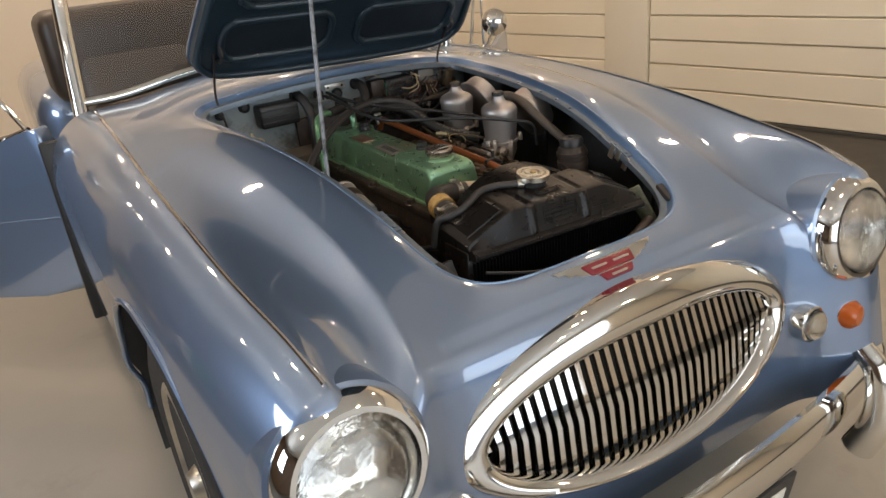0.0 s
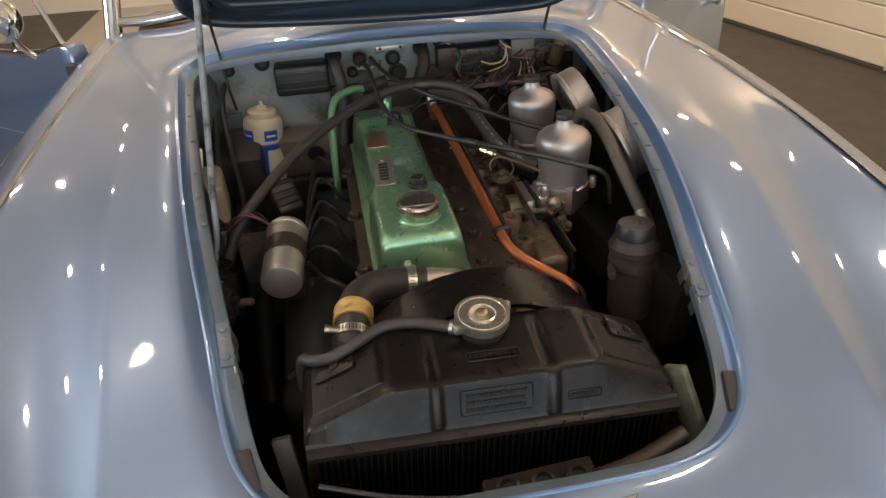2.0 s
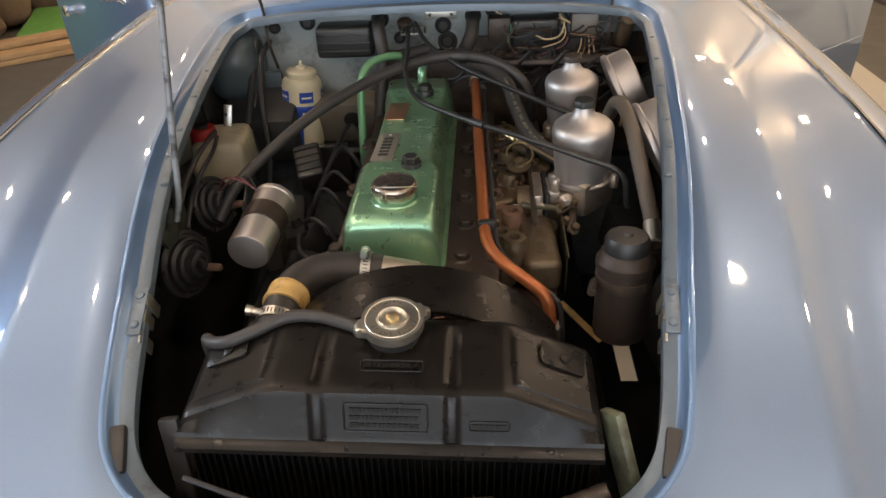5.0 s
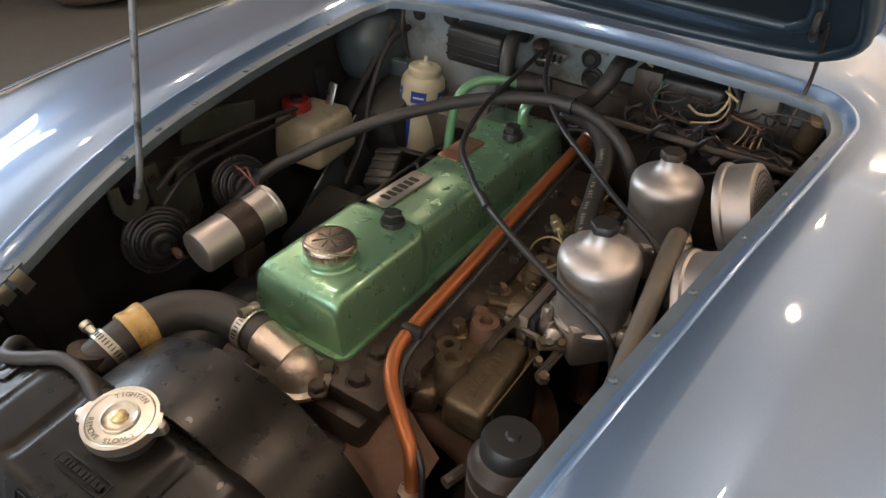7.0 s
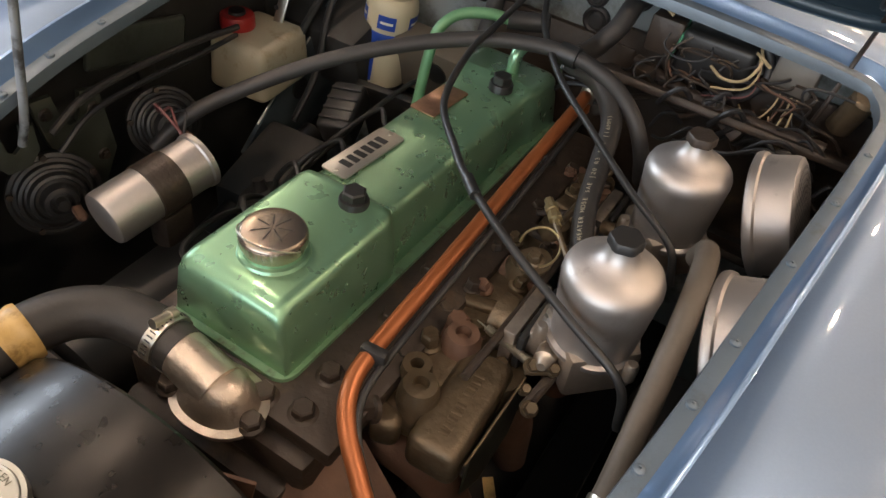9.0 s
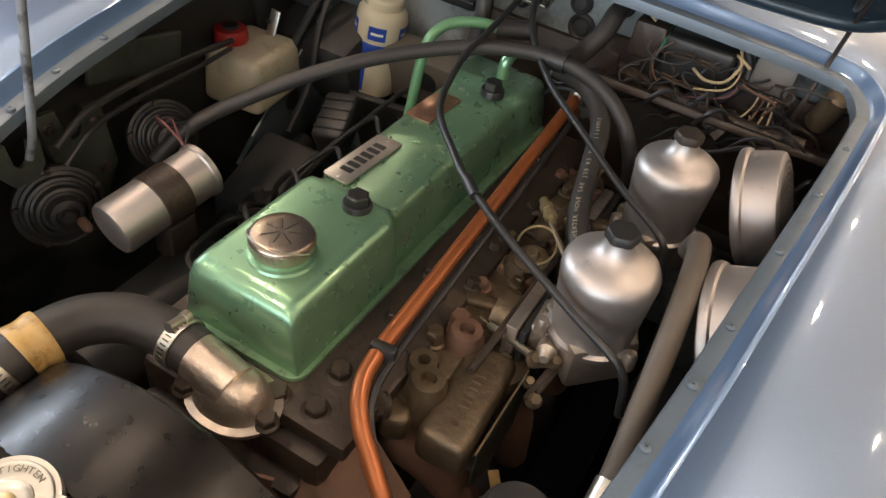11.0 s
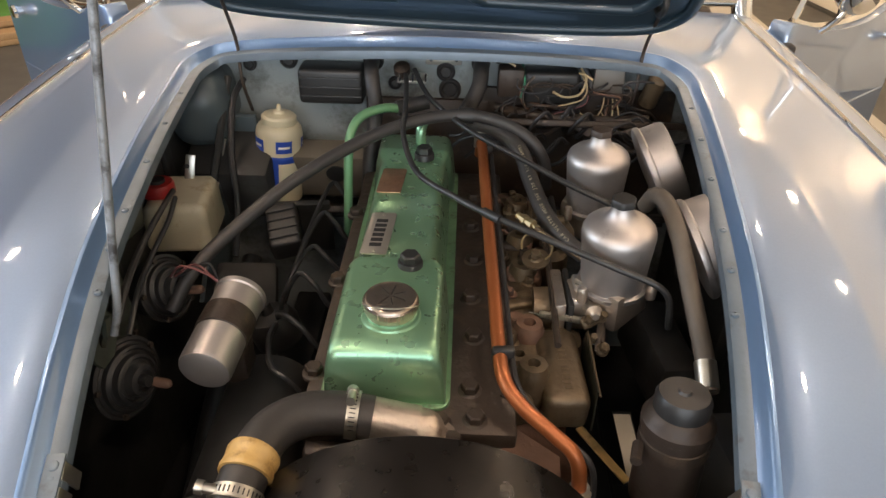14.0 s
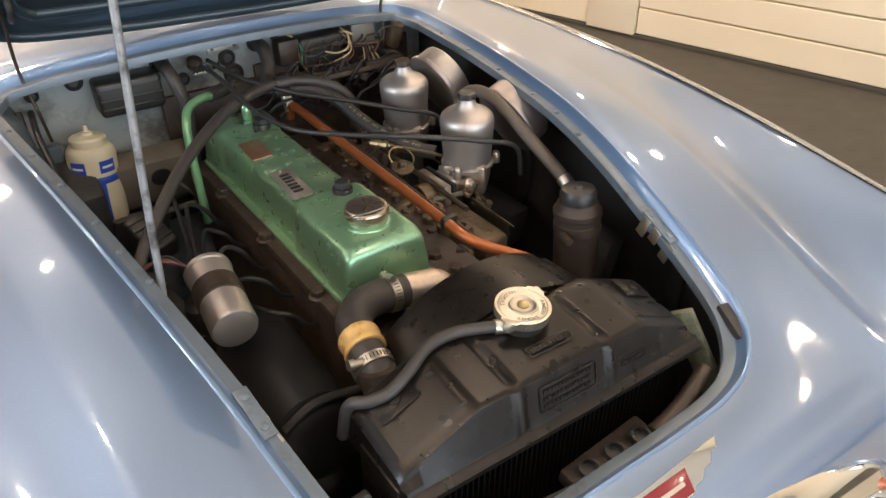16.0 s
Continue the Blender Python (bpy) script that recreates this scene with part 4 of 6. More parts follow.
for s in (-1, 1):
    mt = pose(s * 0.172, -0.070, 0.7855, 9, s * 24, 0)
    tab = part("tank_tab", prism(rounded(0.05, 0.032, 0.006), -0.003, 0.0012, mt, 0.0008), RADBLACK, tank)
    part("tab_bolt", lathe([(0.0062, 0.001), (0.006, 0.003), (0.0035, 0.0042), (0, 0.0044)], mt @ pose(0.002, -0.002, 0), 12), RADBLACK, tab)
# curved fan cowl behind the tank
b = bmesh.new()
rows = []
for k in range(41):
    a = radians(-58 + 116 * k / 40)
    x, z = 0.022 + 0.185 * math.sin(a), 0.638 + 0.178 * math.cos(a)
    rows.append([b.verts.new((x, y, z + dz)) for y, dz in ((-0.036, 0.0), (0.0, 0.004), (0.045, 0.002), (0.048, -0.001), (0.045, -0.004), (-0.036, -0.006))])
for r, s_ in zip(rows, rows[1:]):
    for k in range(5):
        b.faces.new((r[k], s_[k], s_[k + 1], r[k + 1]))
part("fan_cowl", b, RADBLACK, core, "curved black fan cowl")
# filler neck and pressure cap
CAPZ = Vector((0, -0.0995, 0.995))
CAPM = Matrix.Translation((0.000, -0.062, 0.807)) @ Matrix((Vector((1, 0, 0)), CAPZ.cross((1, 0, 0)), CAPZ)).transposed().to_4x4()
part("filler_neck", lathe([(0.027, -0.006), (0.027, 0.010), (0.031, 0.010), (0.031, 0.014), (0.02, 0.014)], CAPM, 32), BLACK, core)
capo = [(0.0315 * math.cos(a) * (1 + 0.27 * math.exp(-((math.degrees(a) % 180 - 24) / 10) ** 4)), 0.0315 * math.sin(a) * (1 + 0.27 * math.exp(-((math.degrees(a) % 180 - 24) / 10) ** 4))) for a in (2 * math.pi * k / 90 for k in range(90))]
cap = part("pressure_cap", prism(capo, 0.011, 0.021, CAPM, 0.003), STEEL, core, "dull zinc pressure cap with two ears")
part("cap_dish", lathe([(0.0165, 0.0205), (0.0160, 0.0226), (0.0145, 0.0230), (0.0125, 0.0216), (0.0085, 0.0212), (0.0, 0.0212)], CAPM, 32), STEEL, cap, "dished cap centre")
part("cap_rivet", lathe([(0.0068, 0.0205), (0.0066, 0.0232), (0.0045, 0.0244), (0.0, 0.0247)], CAPM, 20), BRASS, cap, "brass rivet")
part("cap_ring", lathe([(0.0285, 0.0208), (0.0275, 0.0218), (0.0262, 0.0208)], CAPM, 40), STEEL, cap)
STAMP = mat("shadowed_zinc", (0.17, 0.155, 0.12), 0.45, 0.6, 0.2, 60)


def round_cap(a0, step, outward):
    """Poses of letters set round the cap."""
    def place(k):
        a = radians(a0 + step * k)
        return CAPM @ pose((0.0205 if outward else 0.0255) * math.cos(a), (0.0205 if outward else 0.0255) * math.sin(a), 0.0211, 0, 0, a0 + step * k - 90 if outward else a0 + step * k + 90)
    return place


part("cap_lettering", lettering("TIGHTEN", 0.0066, round_cap(148, -11.5, True)), STAMP, cap, "raised letters round the cap", 20)
part("cap_lettering", lettering("REMOVE SLOWLY", 0.0066, round_cap(219, 10.6, False)), STAMP, cap, "raised letters round the cap", 20)
part("overflow_hose", tube([(-0.030, -0.064, 0.812), (-0.05, -0.056, 0.813), (-0.08, -0.047, 0.814), (-0.113, -0.047, 0.812), (-0.146, -0.060, 0.803), (-0.172, -0.066, 0.794), (-0.192, -0.058, 0.785), (-0.207, -0.040, 0.772), (-0.210, -0.026, 0.72)], 0.0068, 8, 12), RUBBER, core)
part("hose_end", tube([(-0.026, -0.066, 0.812), (-0.037, -0.0615, 0.8125)], 0.0085, 3, 12), STEEL, core)

# the radiator leans a little to one side
core.matrix_basis = Matrix.Translation((0, 0, 0.78)) @ pose(0, 0, 0, 0, 1.8, 0) @ Matrix.Translation((0, 0, -0.78))

# ---- engine ----
blockp = part("engine_block", block((0.215, 0.62, 0.36), pose(-0.01, 0.43, 0.52), 0.012), IRON, car, "oily brown iron engine block and head")
part("cylinder_head", block((0.235, 0.60, 0.022), pose(-0.005, 0.435, 0.712), 0.005), IRON, blockp)
part("timing_cover", block((0.19, 0.03, 0.28), pose(-0.01, 0.112, 0.53), 0.012), IRON, blockp)
# rocker cover: three boxes in one pressing
b = bmesh.new()
CX = -0.032
stations = [(0.171, 0.0665, 0.0585, -0.020), (0.174, 0.0670, 0.0600, -0.010), (0.180, 0.0672, 0.0600, -0.003), (0.192, 0.0672, 0.0600, 0.0), (0.325, 0.0672, 0.0600, 0.0), (0.333, 0.0668, 0.059, 0.001), (0.339, 0.0640, 0.056, 0.002), (0.346, 0.0605, 0.0520, -0.004), (0.353, 0.0600, 0.0515, -0.007), (0.625, 0.0600, 0.0515, -0.007), (0.638, 0.0605, 0.0520, -0.004), (0.648, 0.0640, 0.056, 0.002), (0.655, 0.066, 0.058, 0.0), (0.705, 0.0668, 0.059, 0.0), (0.716, 0.0668, 0.058, -0.004), (0.722, 0.0665, 0.057, -0.014)]
rows = []
for y, wb, wt, dz in stations:
    zt_, z0 = 0.8035 + dz, 0.727
    r = 0.014
    sec = [(-wb, z0), (-wb + (wb - wt) * 0.55, zt_ - 0.028)]
    for k in range(6):
        a = radians(180 - 18 * k)
        sec.append((-wt + r + r * math.cos(a), zt_ - r + r * math.sin(a)))
    sec += [(0.0, zt_ + 0.001)]
    sec = sec + [(-x, z) for x, z in sec[-2::-1]]
    rows.append([b.verts.new((CX + x, y, z)) for x, z in sec])
for r, s_ in zip(rows, rows[1:]):
    for k in range(len(r) - 1):
        b.faces.new((r[k], r[k + 1], s_[k + 1], s_[k]))
b.faces.new(rows[0])
b.faces.new(rows[-1][::-1])
cover = part("rocker_cover", b, GREEN, car, "metallic green rocker cover", 55)
part("cover_flange", prism([(CX + x, y) for x, y in [(q[0], q[1] + 0.4465) for q in rounded(0.144, 0.566, 0.018)]], 0.7235, 0.7285, Matrix(), 0.0015), GREENEDGE, cover, "chipped green base flange")
FM = axis_pose((CX + 0.004, 0.229, 0.8045), (0, 0, 1)) @ Matrix.Diagonal((0.93, 0.93, 1, 1))
fc = part("oil_filler_cap", lathe([(0.030, 0.004), (0.0305, 0.010), (0.0325, 0.012), (0.0325, 0.022), (0.0305, 0.0248), (0.0285, 0.0256), (0.018, 0.0262), (0.0, 0.0265)], FM, 44), FILLCAP, cover, "domed chrome oil filler cap")
part("filler_neck", lathe([(0.036, -0.001), (0.034, 0.002), (0.0305, 0.003), (0.0300, 0.008)], FM, 40), GREEN, cover)
for k in range(7):
    part("cap_spoke", block((0.014 + 0.004 * (k % 2), 0.0010, 0.0008), FM @ pose(0, 0, 0, 0, 0, 51.4 * k) @ pose(0.0115, 0, 0.0262), 0), BLACK, fc)
part("cap_knurl", lathe([(0.0326, 0.0125), (0.0330, 0.0135), (0.0330, 0.0205), (0.0326, 0.0215)], FM, 88, wave=lambda a: 1 + 0.006 * math.cos(44 * a)), FILLCAP, fc, "knurled cap edge", 10)
part("cap_wire", tube([FM @ Vector((0.033 * math.cos(a), 0.033 * math.sin(a), 0.016 + 0.016 * max(0, math.sin(a)))) for a in (radians(d) for d in range(-10, 200, 21))], 0.0009, 4, 6), STEEL, cover)
for y, z in ((0.327, 0.804), (0.629, 0.803)):
    part("cup_washer", lathe([(0.0155, -0.003), (0.0155, 0.005), (0.0145, 0.007), (0.009, 0.007)], pose(-0.014, y, z), 24), BLACK, cover)
    hexnut((-0.014, y, z + 0.006), (0, 0, 1), 0.0125, 0.011, "cover_nut", BLACK, cover)
# maker's plate with plain dark bars, and a coppery plate behind it
PM = pose(-0.061, 0.407, 0.7975, 0, -2, -3)
pl = part("engine_plate", prism(rounded(0.034, 0.102, 0.004), 0, 0.002, PM, 0.0006), PLATEBADGE, cover, "bright engraved plate with dark bars")
for k in range(6):
    part("letter_bar", prism(rounded(0.0155, 0.0078, 0.001), 0.0017, 0.0024, PM @ pose(0, -0.030 + 0.0118 * k, 0)), BLACK, pl)
for dy in (-0.045, 0.045):
    part("rivet", lathe([(0.0028, 0.0018), (0.002, 0.0032), (0, 0.0036)], PM @ pose(0, dy, 0), 10), STEEL, pl)
part("engine_plate", prism(rounded(0.036, 0.075, 0.003), 0, 0.0014, pose(-0.058, 0.555, 0.7975, 0, -2, -3), 0.0005), COPPERPLATE, cover, "worn coppery plate")
# head studs and nuts along the carburettor side and front
for x, y in ((0.062, 0.20), (0.066, 0.29), (0.062, 0.37), (0.066, 0.46), (0.062, 0.55), (0.066, 0.64), (0.03, 0.148), (0.068, 0.155), (-0.08, 0.152), (-0.118, 0.22), (-0.118, 0.4), (-0.118, 0.58)):
    hexnut((x, y, 0.723), (0, 0, 1), 0.0105, 0.011, "head_nut", IRON, blockp, 0.014)
# thermostat elbow
TM = axis_pose((0.004, 0.122, 0.722), (0, 0, 1))
th = part("thermostat_housing", lathe([(0.040, 0.0), (0.041, 0.006), (0.034, 0.008), (0.030, 0.016), (0.027, 0.028), (0.018, 0.037), (0.0, 0.041)], TM, 32, wave=lambda a: 1 + 0.12 * math.cos(2 * a)), ALUCAST, blockp, "stained cast aluminium elbow")
tube([(0.004, 0.122, 0.742), (-0.02, 0.123, 0.748), (-0.045, 0.125, 0.754), (-0.06, 0.126, 0.757)], 0.0215, 5, 20)
part("elbow_outlet", tube([(0.008, 0.121, 0.744), (-0.015, 0.123, 0.748), (-0.04, 0.125, 0.753), (-0.055, 0.126, 0.756)], lambda t: 0.0235 - 0.002 * t, 6, 22), ALUCAST, th)
for x, y in ((-0.036, 0.105), (0.044, 0.118)):
    hexnut((x, y, 0.729), (0, 0, 1), 0.0095, 0.010, "elbow_bolt", IRON, th, 0.0115)
HOSE = [(-0.038, 0.125, 0.753), (-0.07, 0.125, 0.758), (-0.105, 0.115, 0.764), (-0.130, 0.090, 0.768), (-0.141, 0.058, 0.768), (-0.146, 0.025, 0.762), (-0.150, -0.005, 0.752)]
hose = part("top_hose", tube(HOSE, 0.0225, 10, 24), RUBBER, car, "thick black rubber coolant hose")


def band(p, d, r, w, material, name, parent, label=""):
    m = axis_pose(p, d)
    return part(name, lathe([(r, -w / 2), (r + 0.0016, -w / 2), (r + 0.0018, 0), (r + 0.0016, w / 2), (r, w / 2)], m, 36), material, parent, label)


for p, d, sc in (((-0.058, 0.1255, 0.756), (-1, 0, 0.12), (-0.058, 0.126, 0.781)), ((-0.1475, 0.016, 0.759), (-0.1, -1, -0.28), (-0.166, 0.012, 0.777))):
    hc = band(p, d, 0.0232, 0.012, STEEL, "hose_clamp", hose, "slotted steel hose clamp")
    part("clamp_screw", lathe([(0.0048, -0.011), (0.0048, 0.006), (0.0065, 0.006), (0.0065, 0.013), (0.003, 0.013)], axis_pose(sc, Vector(d).cross((0.2, 0.3, 1))), 12), STEEL, hc)
    for k in range(16):
        a = radians(10 * k + 10)
        part("clamp_slot", block((0.0011, 0.0062, 0.0012), axis_pose(p, d) @ pose(0, 0, 0, 0, 0, math.degrees(a)) @ pose(0.0250, 0, 0, 90, 0, 0), 0), BLACK, hc)
part("tape_wrap", tube([(-0.1405, 0.060, 0.768), (-0.1425, 0.048, 0.767), (-0.1440, 0.036, 0.765)], lambda t: 0.0252 + 0.0008 * math.sin(9 * t), 7, 28), YELLOWTAPE, hose, "crinkled yellow tape round the hose")
part("radiator_neck", lathe([(0.021, 0), (0.021, 0.03), (0.019, 0.03)], axis_pose((-0.151, -0.012, 0.738), (0.0, 0.35, 1)), 24), IRON, core)
part("radiator_neck_tail", tube([(-0.150, -0.003, 0.752), (-0.152, -0.018, 0.738), (-0.153, -0.04, 0.73)], 0.021, 6, 20), RADBLACK, core)

# fan, generator, horn, belts
fan = part("cooling_fan", lathe([(0.045, 0), (0.045, 0.02), (0.02, 0.025), (0, 0.025)], axis_pose((0.02, 0.085, 0.56), (0, -1, 0)), 24), IRON, car)
for k in range(6):
    part("fan_blade", block((0.055, 0.004, 0.13), pose(0.02, 0.075, 0.56) @ pose(0, 0, 0, 0, 60 * k + 12, 0) @ pose(0, 0, 0.10, 0, 0, 24), 0.0015), RUST if k < 2 else IRON, fan)
gen = part("generator", lathe([(0.050, 0.0), (0.058, 0.006), (0.058, 0.20), (0.05, 0.206), (0.02, 0.206)], axis_pose((-0.195, 0.10, 0.612), (0, 1, 0.04)), 36), BLACK, car, "black cylindrical generator")
part("generator_pulley", lathe([(0.055, 0), (0.062, 0.004), (0.05, 0.012), (0.062, 0.02), (0.055, 0.024), (0.02, 0.024)], axis_pose((-0.195, 0.070, 0.612), (0, 1, 0.04)), 36), BLACK, gen)
for z in (0.655,):
    part("fan_belt", tube([(-0.24, 0.083, 0.655), (-0.195, 0.083, 0.676), (-0.12, 0.083, 0.662), (-0.03, 0.083, 0.645), (0.03, 0.083, 0.615)], 0.006, 6, 8), RUBBER, car)
HORN = [(0.060, -0.012), (0.062, -0.004), (0.062, 0.002), (0.057, 0.004), (0.054, 0.002), (0.050, 0.004), (0.049, 0.012), (0.045, 0.014), (0.042, 0.010), (0.039, 0.012), (0.037, 0.021), (0.033, 0.023), (0.030, 0.019), (0.026, 0.020), (0.022, 0.032), (0.016, 0.034), (0.013, 0.028), (0.009, 0.029), (0.008, 0.042), (0.0, 0.043)]
for p, ax, size in (((-0.338, 0.216, 0.707), (1, -0.35, 0.2), 0.80), ((-0.350, 0.382, 0.714), (1, -0.35, 0.35), 0.75)):
    hm = axis_pose(p, ax)
    horn = part("horn", lathe([(r * size, z * size) for r, z in HORN], hm, 44), BLACK, car, "grimy black horn with stepped rings")
    part("horn_body", lathe([(0.056 * size, -0.006), (0.052 * size, -0.03), (0.03 * size, -0.045), (0, -0.046)], hm, 32), BAYDARK, horn)
    part("horn_terminal", lathe([(0.006, 0.02), (0.006, 0.046), (0.003, 0.05), (0, 0.05)], hm @ pose(0.012, -0.012, 0), 10), RUST, horn, "rusty terminal")
    for k in range(5):
        an = radians(72 * k + 20)
        part("horn_screw", lathe([(0.004, 0), (0.0035, 0.004), (0, 0.0045)], hm @ pose(0.0575 * size * math.cos(an), 0.0575 * size * math.sin(an), 0.002), 8), IRON, horn)

# ignition coil
CM = axis_pose((-0.2405, 0.205, 0.732), (0.085, 0.99, 0.12))
coil = part("ignition_coil", lathe([(0.027, 0.0), (0.0295, 0.001), (0.0310, 0.005), (0.0310, 0.118), (0.033, 0.120), (0.033, 0.126), (0.030, 0.127), (0.0, 0.122)], CM, 40), ALU, car, "silver cylindrical ignition coil with dark clamp band")
part("coil_clamp", lathe([(0.031, 0.052), (0.0326, 0.053), (0.0326, 0.087), (0.031, 0.088)], CM, 40), IRON, coil, "dark clamp band")
part("coil_foot", block((0.03, 0.04, 0.05), pose(-0.225, 0.275, 0.69), 0.004), IRON, coil)

# steering pump / damper canister by the flange
DM = axis_pose((0.268, 0.115, 0.660), (0, 0.06, 1))
can = part("oil_canister", lathe([(0.0296, 0.0), (0.0339, 0.004), (0.0344, 0.012), (0.0344, 0.102), (0.0365, 0.104), (0.0365, 0.112), (0.0331, 0.116), (0.0313, 0.122), (0.0265, 0.126), (0.0265, 0.140), (0.0235, 0.144), (0.0070, 0.145), (0.0052, 0.147), (0.0, 0.147)], DM, 40), CANISTER, car, "grimy dark canister with a stepped screw lid")
part("canister_lid", lathe([(0.0274, 0.125), (0.0277, 0.139), (0.0244, 0.1452), (0.0070, 0.1458), (0.0052, 0.1485), (0, 0.1490)], DM, 40), BLACK, can, "black screw lid")
part("canister_strap", lathe([(0.0344, 0.078), (0.0358, 0.079), (0.0358, 0.092), (0.0344, 0.093)], DM, 40), IRON, can)
part("strap_bolt", lathe([(0.006, -0.012), (0.006, 0.012)], axis_pose((0.227, 0.10, 0.745), (0.3, 1, 0)), 8), IRON, can)

# ---- carburettors and air filters ----
for y in (0.366, 0.567):
    AX = (-0.03, -0.03, 1)
    M = axis_pose((0.242 if y < 0.5 else 0.246, y - 0.003, 0.750), AX) @ Matrix.Diagonal((0.97, 0.97, 1, 1))
    carb = part("carburettor", block((0.075, 0.075, 0.055), M @ pose(0, 0, -0.005), 0.008), ALUCAST, car, "aluminium carburettor with polished dashpot")
    part("dashpot", lathe([(0.0445, 0.008), (0.0460, 0.011), (0.0460, 0.015), (0.0415, 0.017), (0.0422, 0.03), (0.0462, 0.083), (0.0468, 0.088), (0.0463, 0.094), (0.0440, 0.0995), (0.039, 0.104), (0.030, 0.1078), (0.0225, 0.1115), (0.0175, 0.1165), (0.0145, 0.122), (0.0132, 0.127), (0.0125, 0.131)], M, 64), ALU, carb, "satin silver bell-shaped dashpot")
    part("damper_cap", lathe([(0.0125, 0.128), (0.0152, 0.1295), (0.0152, 0.1365), (0.0138, 0.1385), (0.0, 0.139)], M, 32, wave=lambda a: 1 + 0.055 * math.cos(6 * a)), BLACK if y < 0.5 else IRON, carb, "black hexagonal damper cap" if y < 0.5 else "dull damper cap")
    for a in (20, 140, 260):
        part("lug", lathe([(0.007, 0.006), (0.007, 0.022), (0.005, 0.026), (0, 0.027)], M @ pose(0.052 * math.cos(radians(a)), 0.052 * math.sin(radians(a)), 0), 10), ALUCAST, carb)
    part("float_chamber", lathe([(0.026, -0.05), (0.028, 0.01), (0.026, 0.02), (0.01, 0.026), (0.006, 0.034), (0, 0.034)], M @ pose(-0.012, -0.082, -0.062), 24), CASTBROWN, carb)
    part("inlet_tube", lathe([(0.028, 0), (0.028, 0.075)], axis_pose((0.145, y, 0.715), (1, 0, 0.05)), 24), CASTBROWN, carb)
    part("joint_plate", block((0.008, 0.085, 0.065), pose(0.188, y, 0.72), 0.003), BLACK, carb)
    part("joint_plate", block((0.014, 0.082, 0.062), pose(0.175, y, 0.72), 0.003), ALUCAST, carb)
    FMt = axis_pose((0.321, y + 0.016, 0.812) if y > 0.5 else (0.341, y + 0.018, 0.802), (1, 0.03, 0.48))
    af = part("air_filter", lathe([(0.03, -0.003), (0.062, 0.0), (0.0665, 0.002), (0.0675, 0.006), (0.0665, 0.010), (0.0635, 0.012), (0.0625, 0.040), (0.061, 0.044), (0.057, 0.046), (0.0, 0.048)], FMt, 56), ALU, car, "round pancake air filter with perforated face")
    ph = []
    for ring in range(1, 9):
        for k in range(ring * 6):
            ph.append((0.0064 * ring, 2 * math.pi * k / (ring * 6)))
    hb_ = bmesh.new()
    for r, a in ph:
        c = Vector((r * math.cos(a), r * math.sin(a), 0.0484 - 0.002 * (r / 0.057) ** 2))
        hb_.faces.new([hb_.verts.new(FMt @ (c + Vector((0.0021 * math.cos(q), 0.0021 * math.sin(q), 0.0003)))) for q in (math.pi / 3 * j for j in range(6))])
    tagged(part("perforated_face", hb_, BLACK, af), kind="stuff")
# inlet manifold gallery, heat box, linkages
man = part("inlet_manifold", block((0.055, 0.46, 0.05), pose(0.128, 0.46, 0.690), 0.014, seg=3), CASTBROWN, car, "grimy bronze-coloured inlet manifold")
for y in (0.235, 0.31, 0.44, 0.52, 0.62):
    part("manifold_boss", lathe([(0.021, 0), (0.0195, 0.02), (0.016, 0.030), (0.008, 0.031), (0.007, 0.02), (0, 0.02)], axis_pose((0.135, y, 0.705), (0.02, 0, 1)), 24), CASTBROWN if y != 0.31 else RUST, man)
    hexnut((0.098, y + 0.03, 0.715), (0.3, 0, 1), 0.0085, 0.011, "manifold_nut", IRON, man, 0.012)
    part("port_runner", tube([(0.095, y + 0.02, 0.685), (0.13, y + 0.02, 0.69)], 0.02, 4, 16), CASTBROWN, man)
HB = pose(0.171, 0.257, 0.695, 3, 2, 3.5)
box2 = part("heat_box", block((0.053, 0.124, 0.05), HB, 0.011, seg=4), CASTBROWN, car, "brass-brown cast box with raised marks")
rng = random.Random(12)
for row, (y0, n_) in enumerate(((-0.040, 5), (0.006, 4))):
    for k in range(n_):
        part("raised_mark", block((0.010, 0.0035 + 0.002 * rng.random(), 0.0016), HB @ pose(0.001, y0 + 0.0078 * k, 0.0252, 0, 0, rng.uniform(-8, 8)), 0.0005), CASTBROWN, box2)
part("casting_web", block((0.042, 0.088, 0.042), pose(0.129, 0.257, 0.692, 0, -4, 3), 0.012, seg=3), CASTBROWN, car)
part("casting_web", block((0.030, 0.032, 0.036), pose(0.120, 0.210, 0.690, 0, 0, 20), 0.009, seg=3), CASTBROWN, car)
part("casting_spigot", lathe([(0.0165, 0), (0.0150, 0.017), (0.0138, 0.0235), (0.0065, 0.024), (0.0055, 0.010), (0, 0.010)], pose(0.120, 0.253, 0.710), 28), CASTBROWN, car)
hexnut((0.108, 0.200, 0.712), (-0.6, -0.9, 0.35), 0.0115, 0.016, "pipe_plug", IRON, car, 0.0135)
hexnut((0.110, 0.291, 0.718), (0, 0, 1), 0.0095, 0.017, "clamp_nut", CASTBROWN, car, 0.013)
part("rusty_clamp", block((0.046, 0.040, 0.022), pose(0.124, 0.326, 0.708, 0, 8, -14), 0.006), RUST, car, "rusty manifold clamp")
hexnut((0.119, 0.326, 0.719), (0.1, 0, 1), 0.0105, 0.014, "clamp_nut", RUST, car, 0.014)
hexnut((0.138, 0.337, 0.716), (0, 0.1, 1), 0.0085, 0.010, "clamp_nut", CASTBROWN, car, 0.0105)
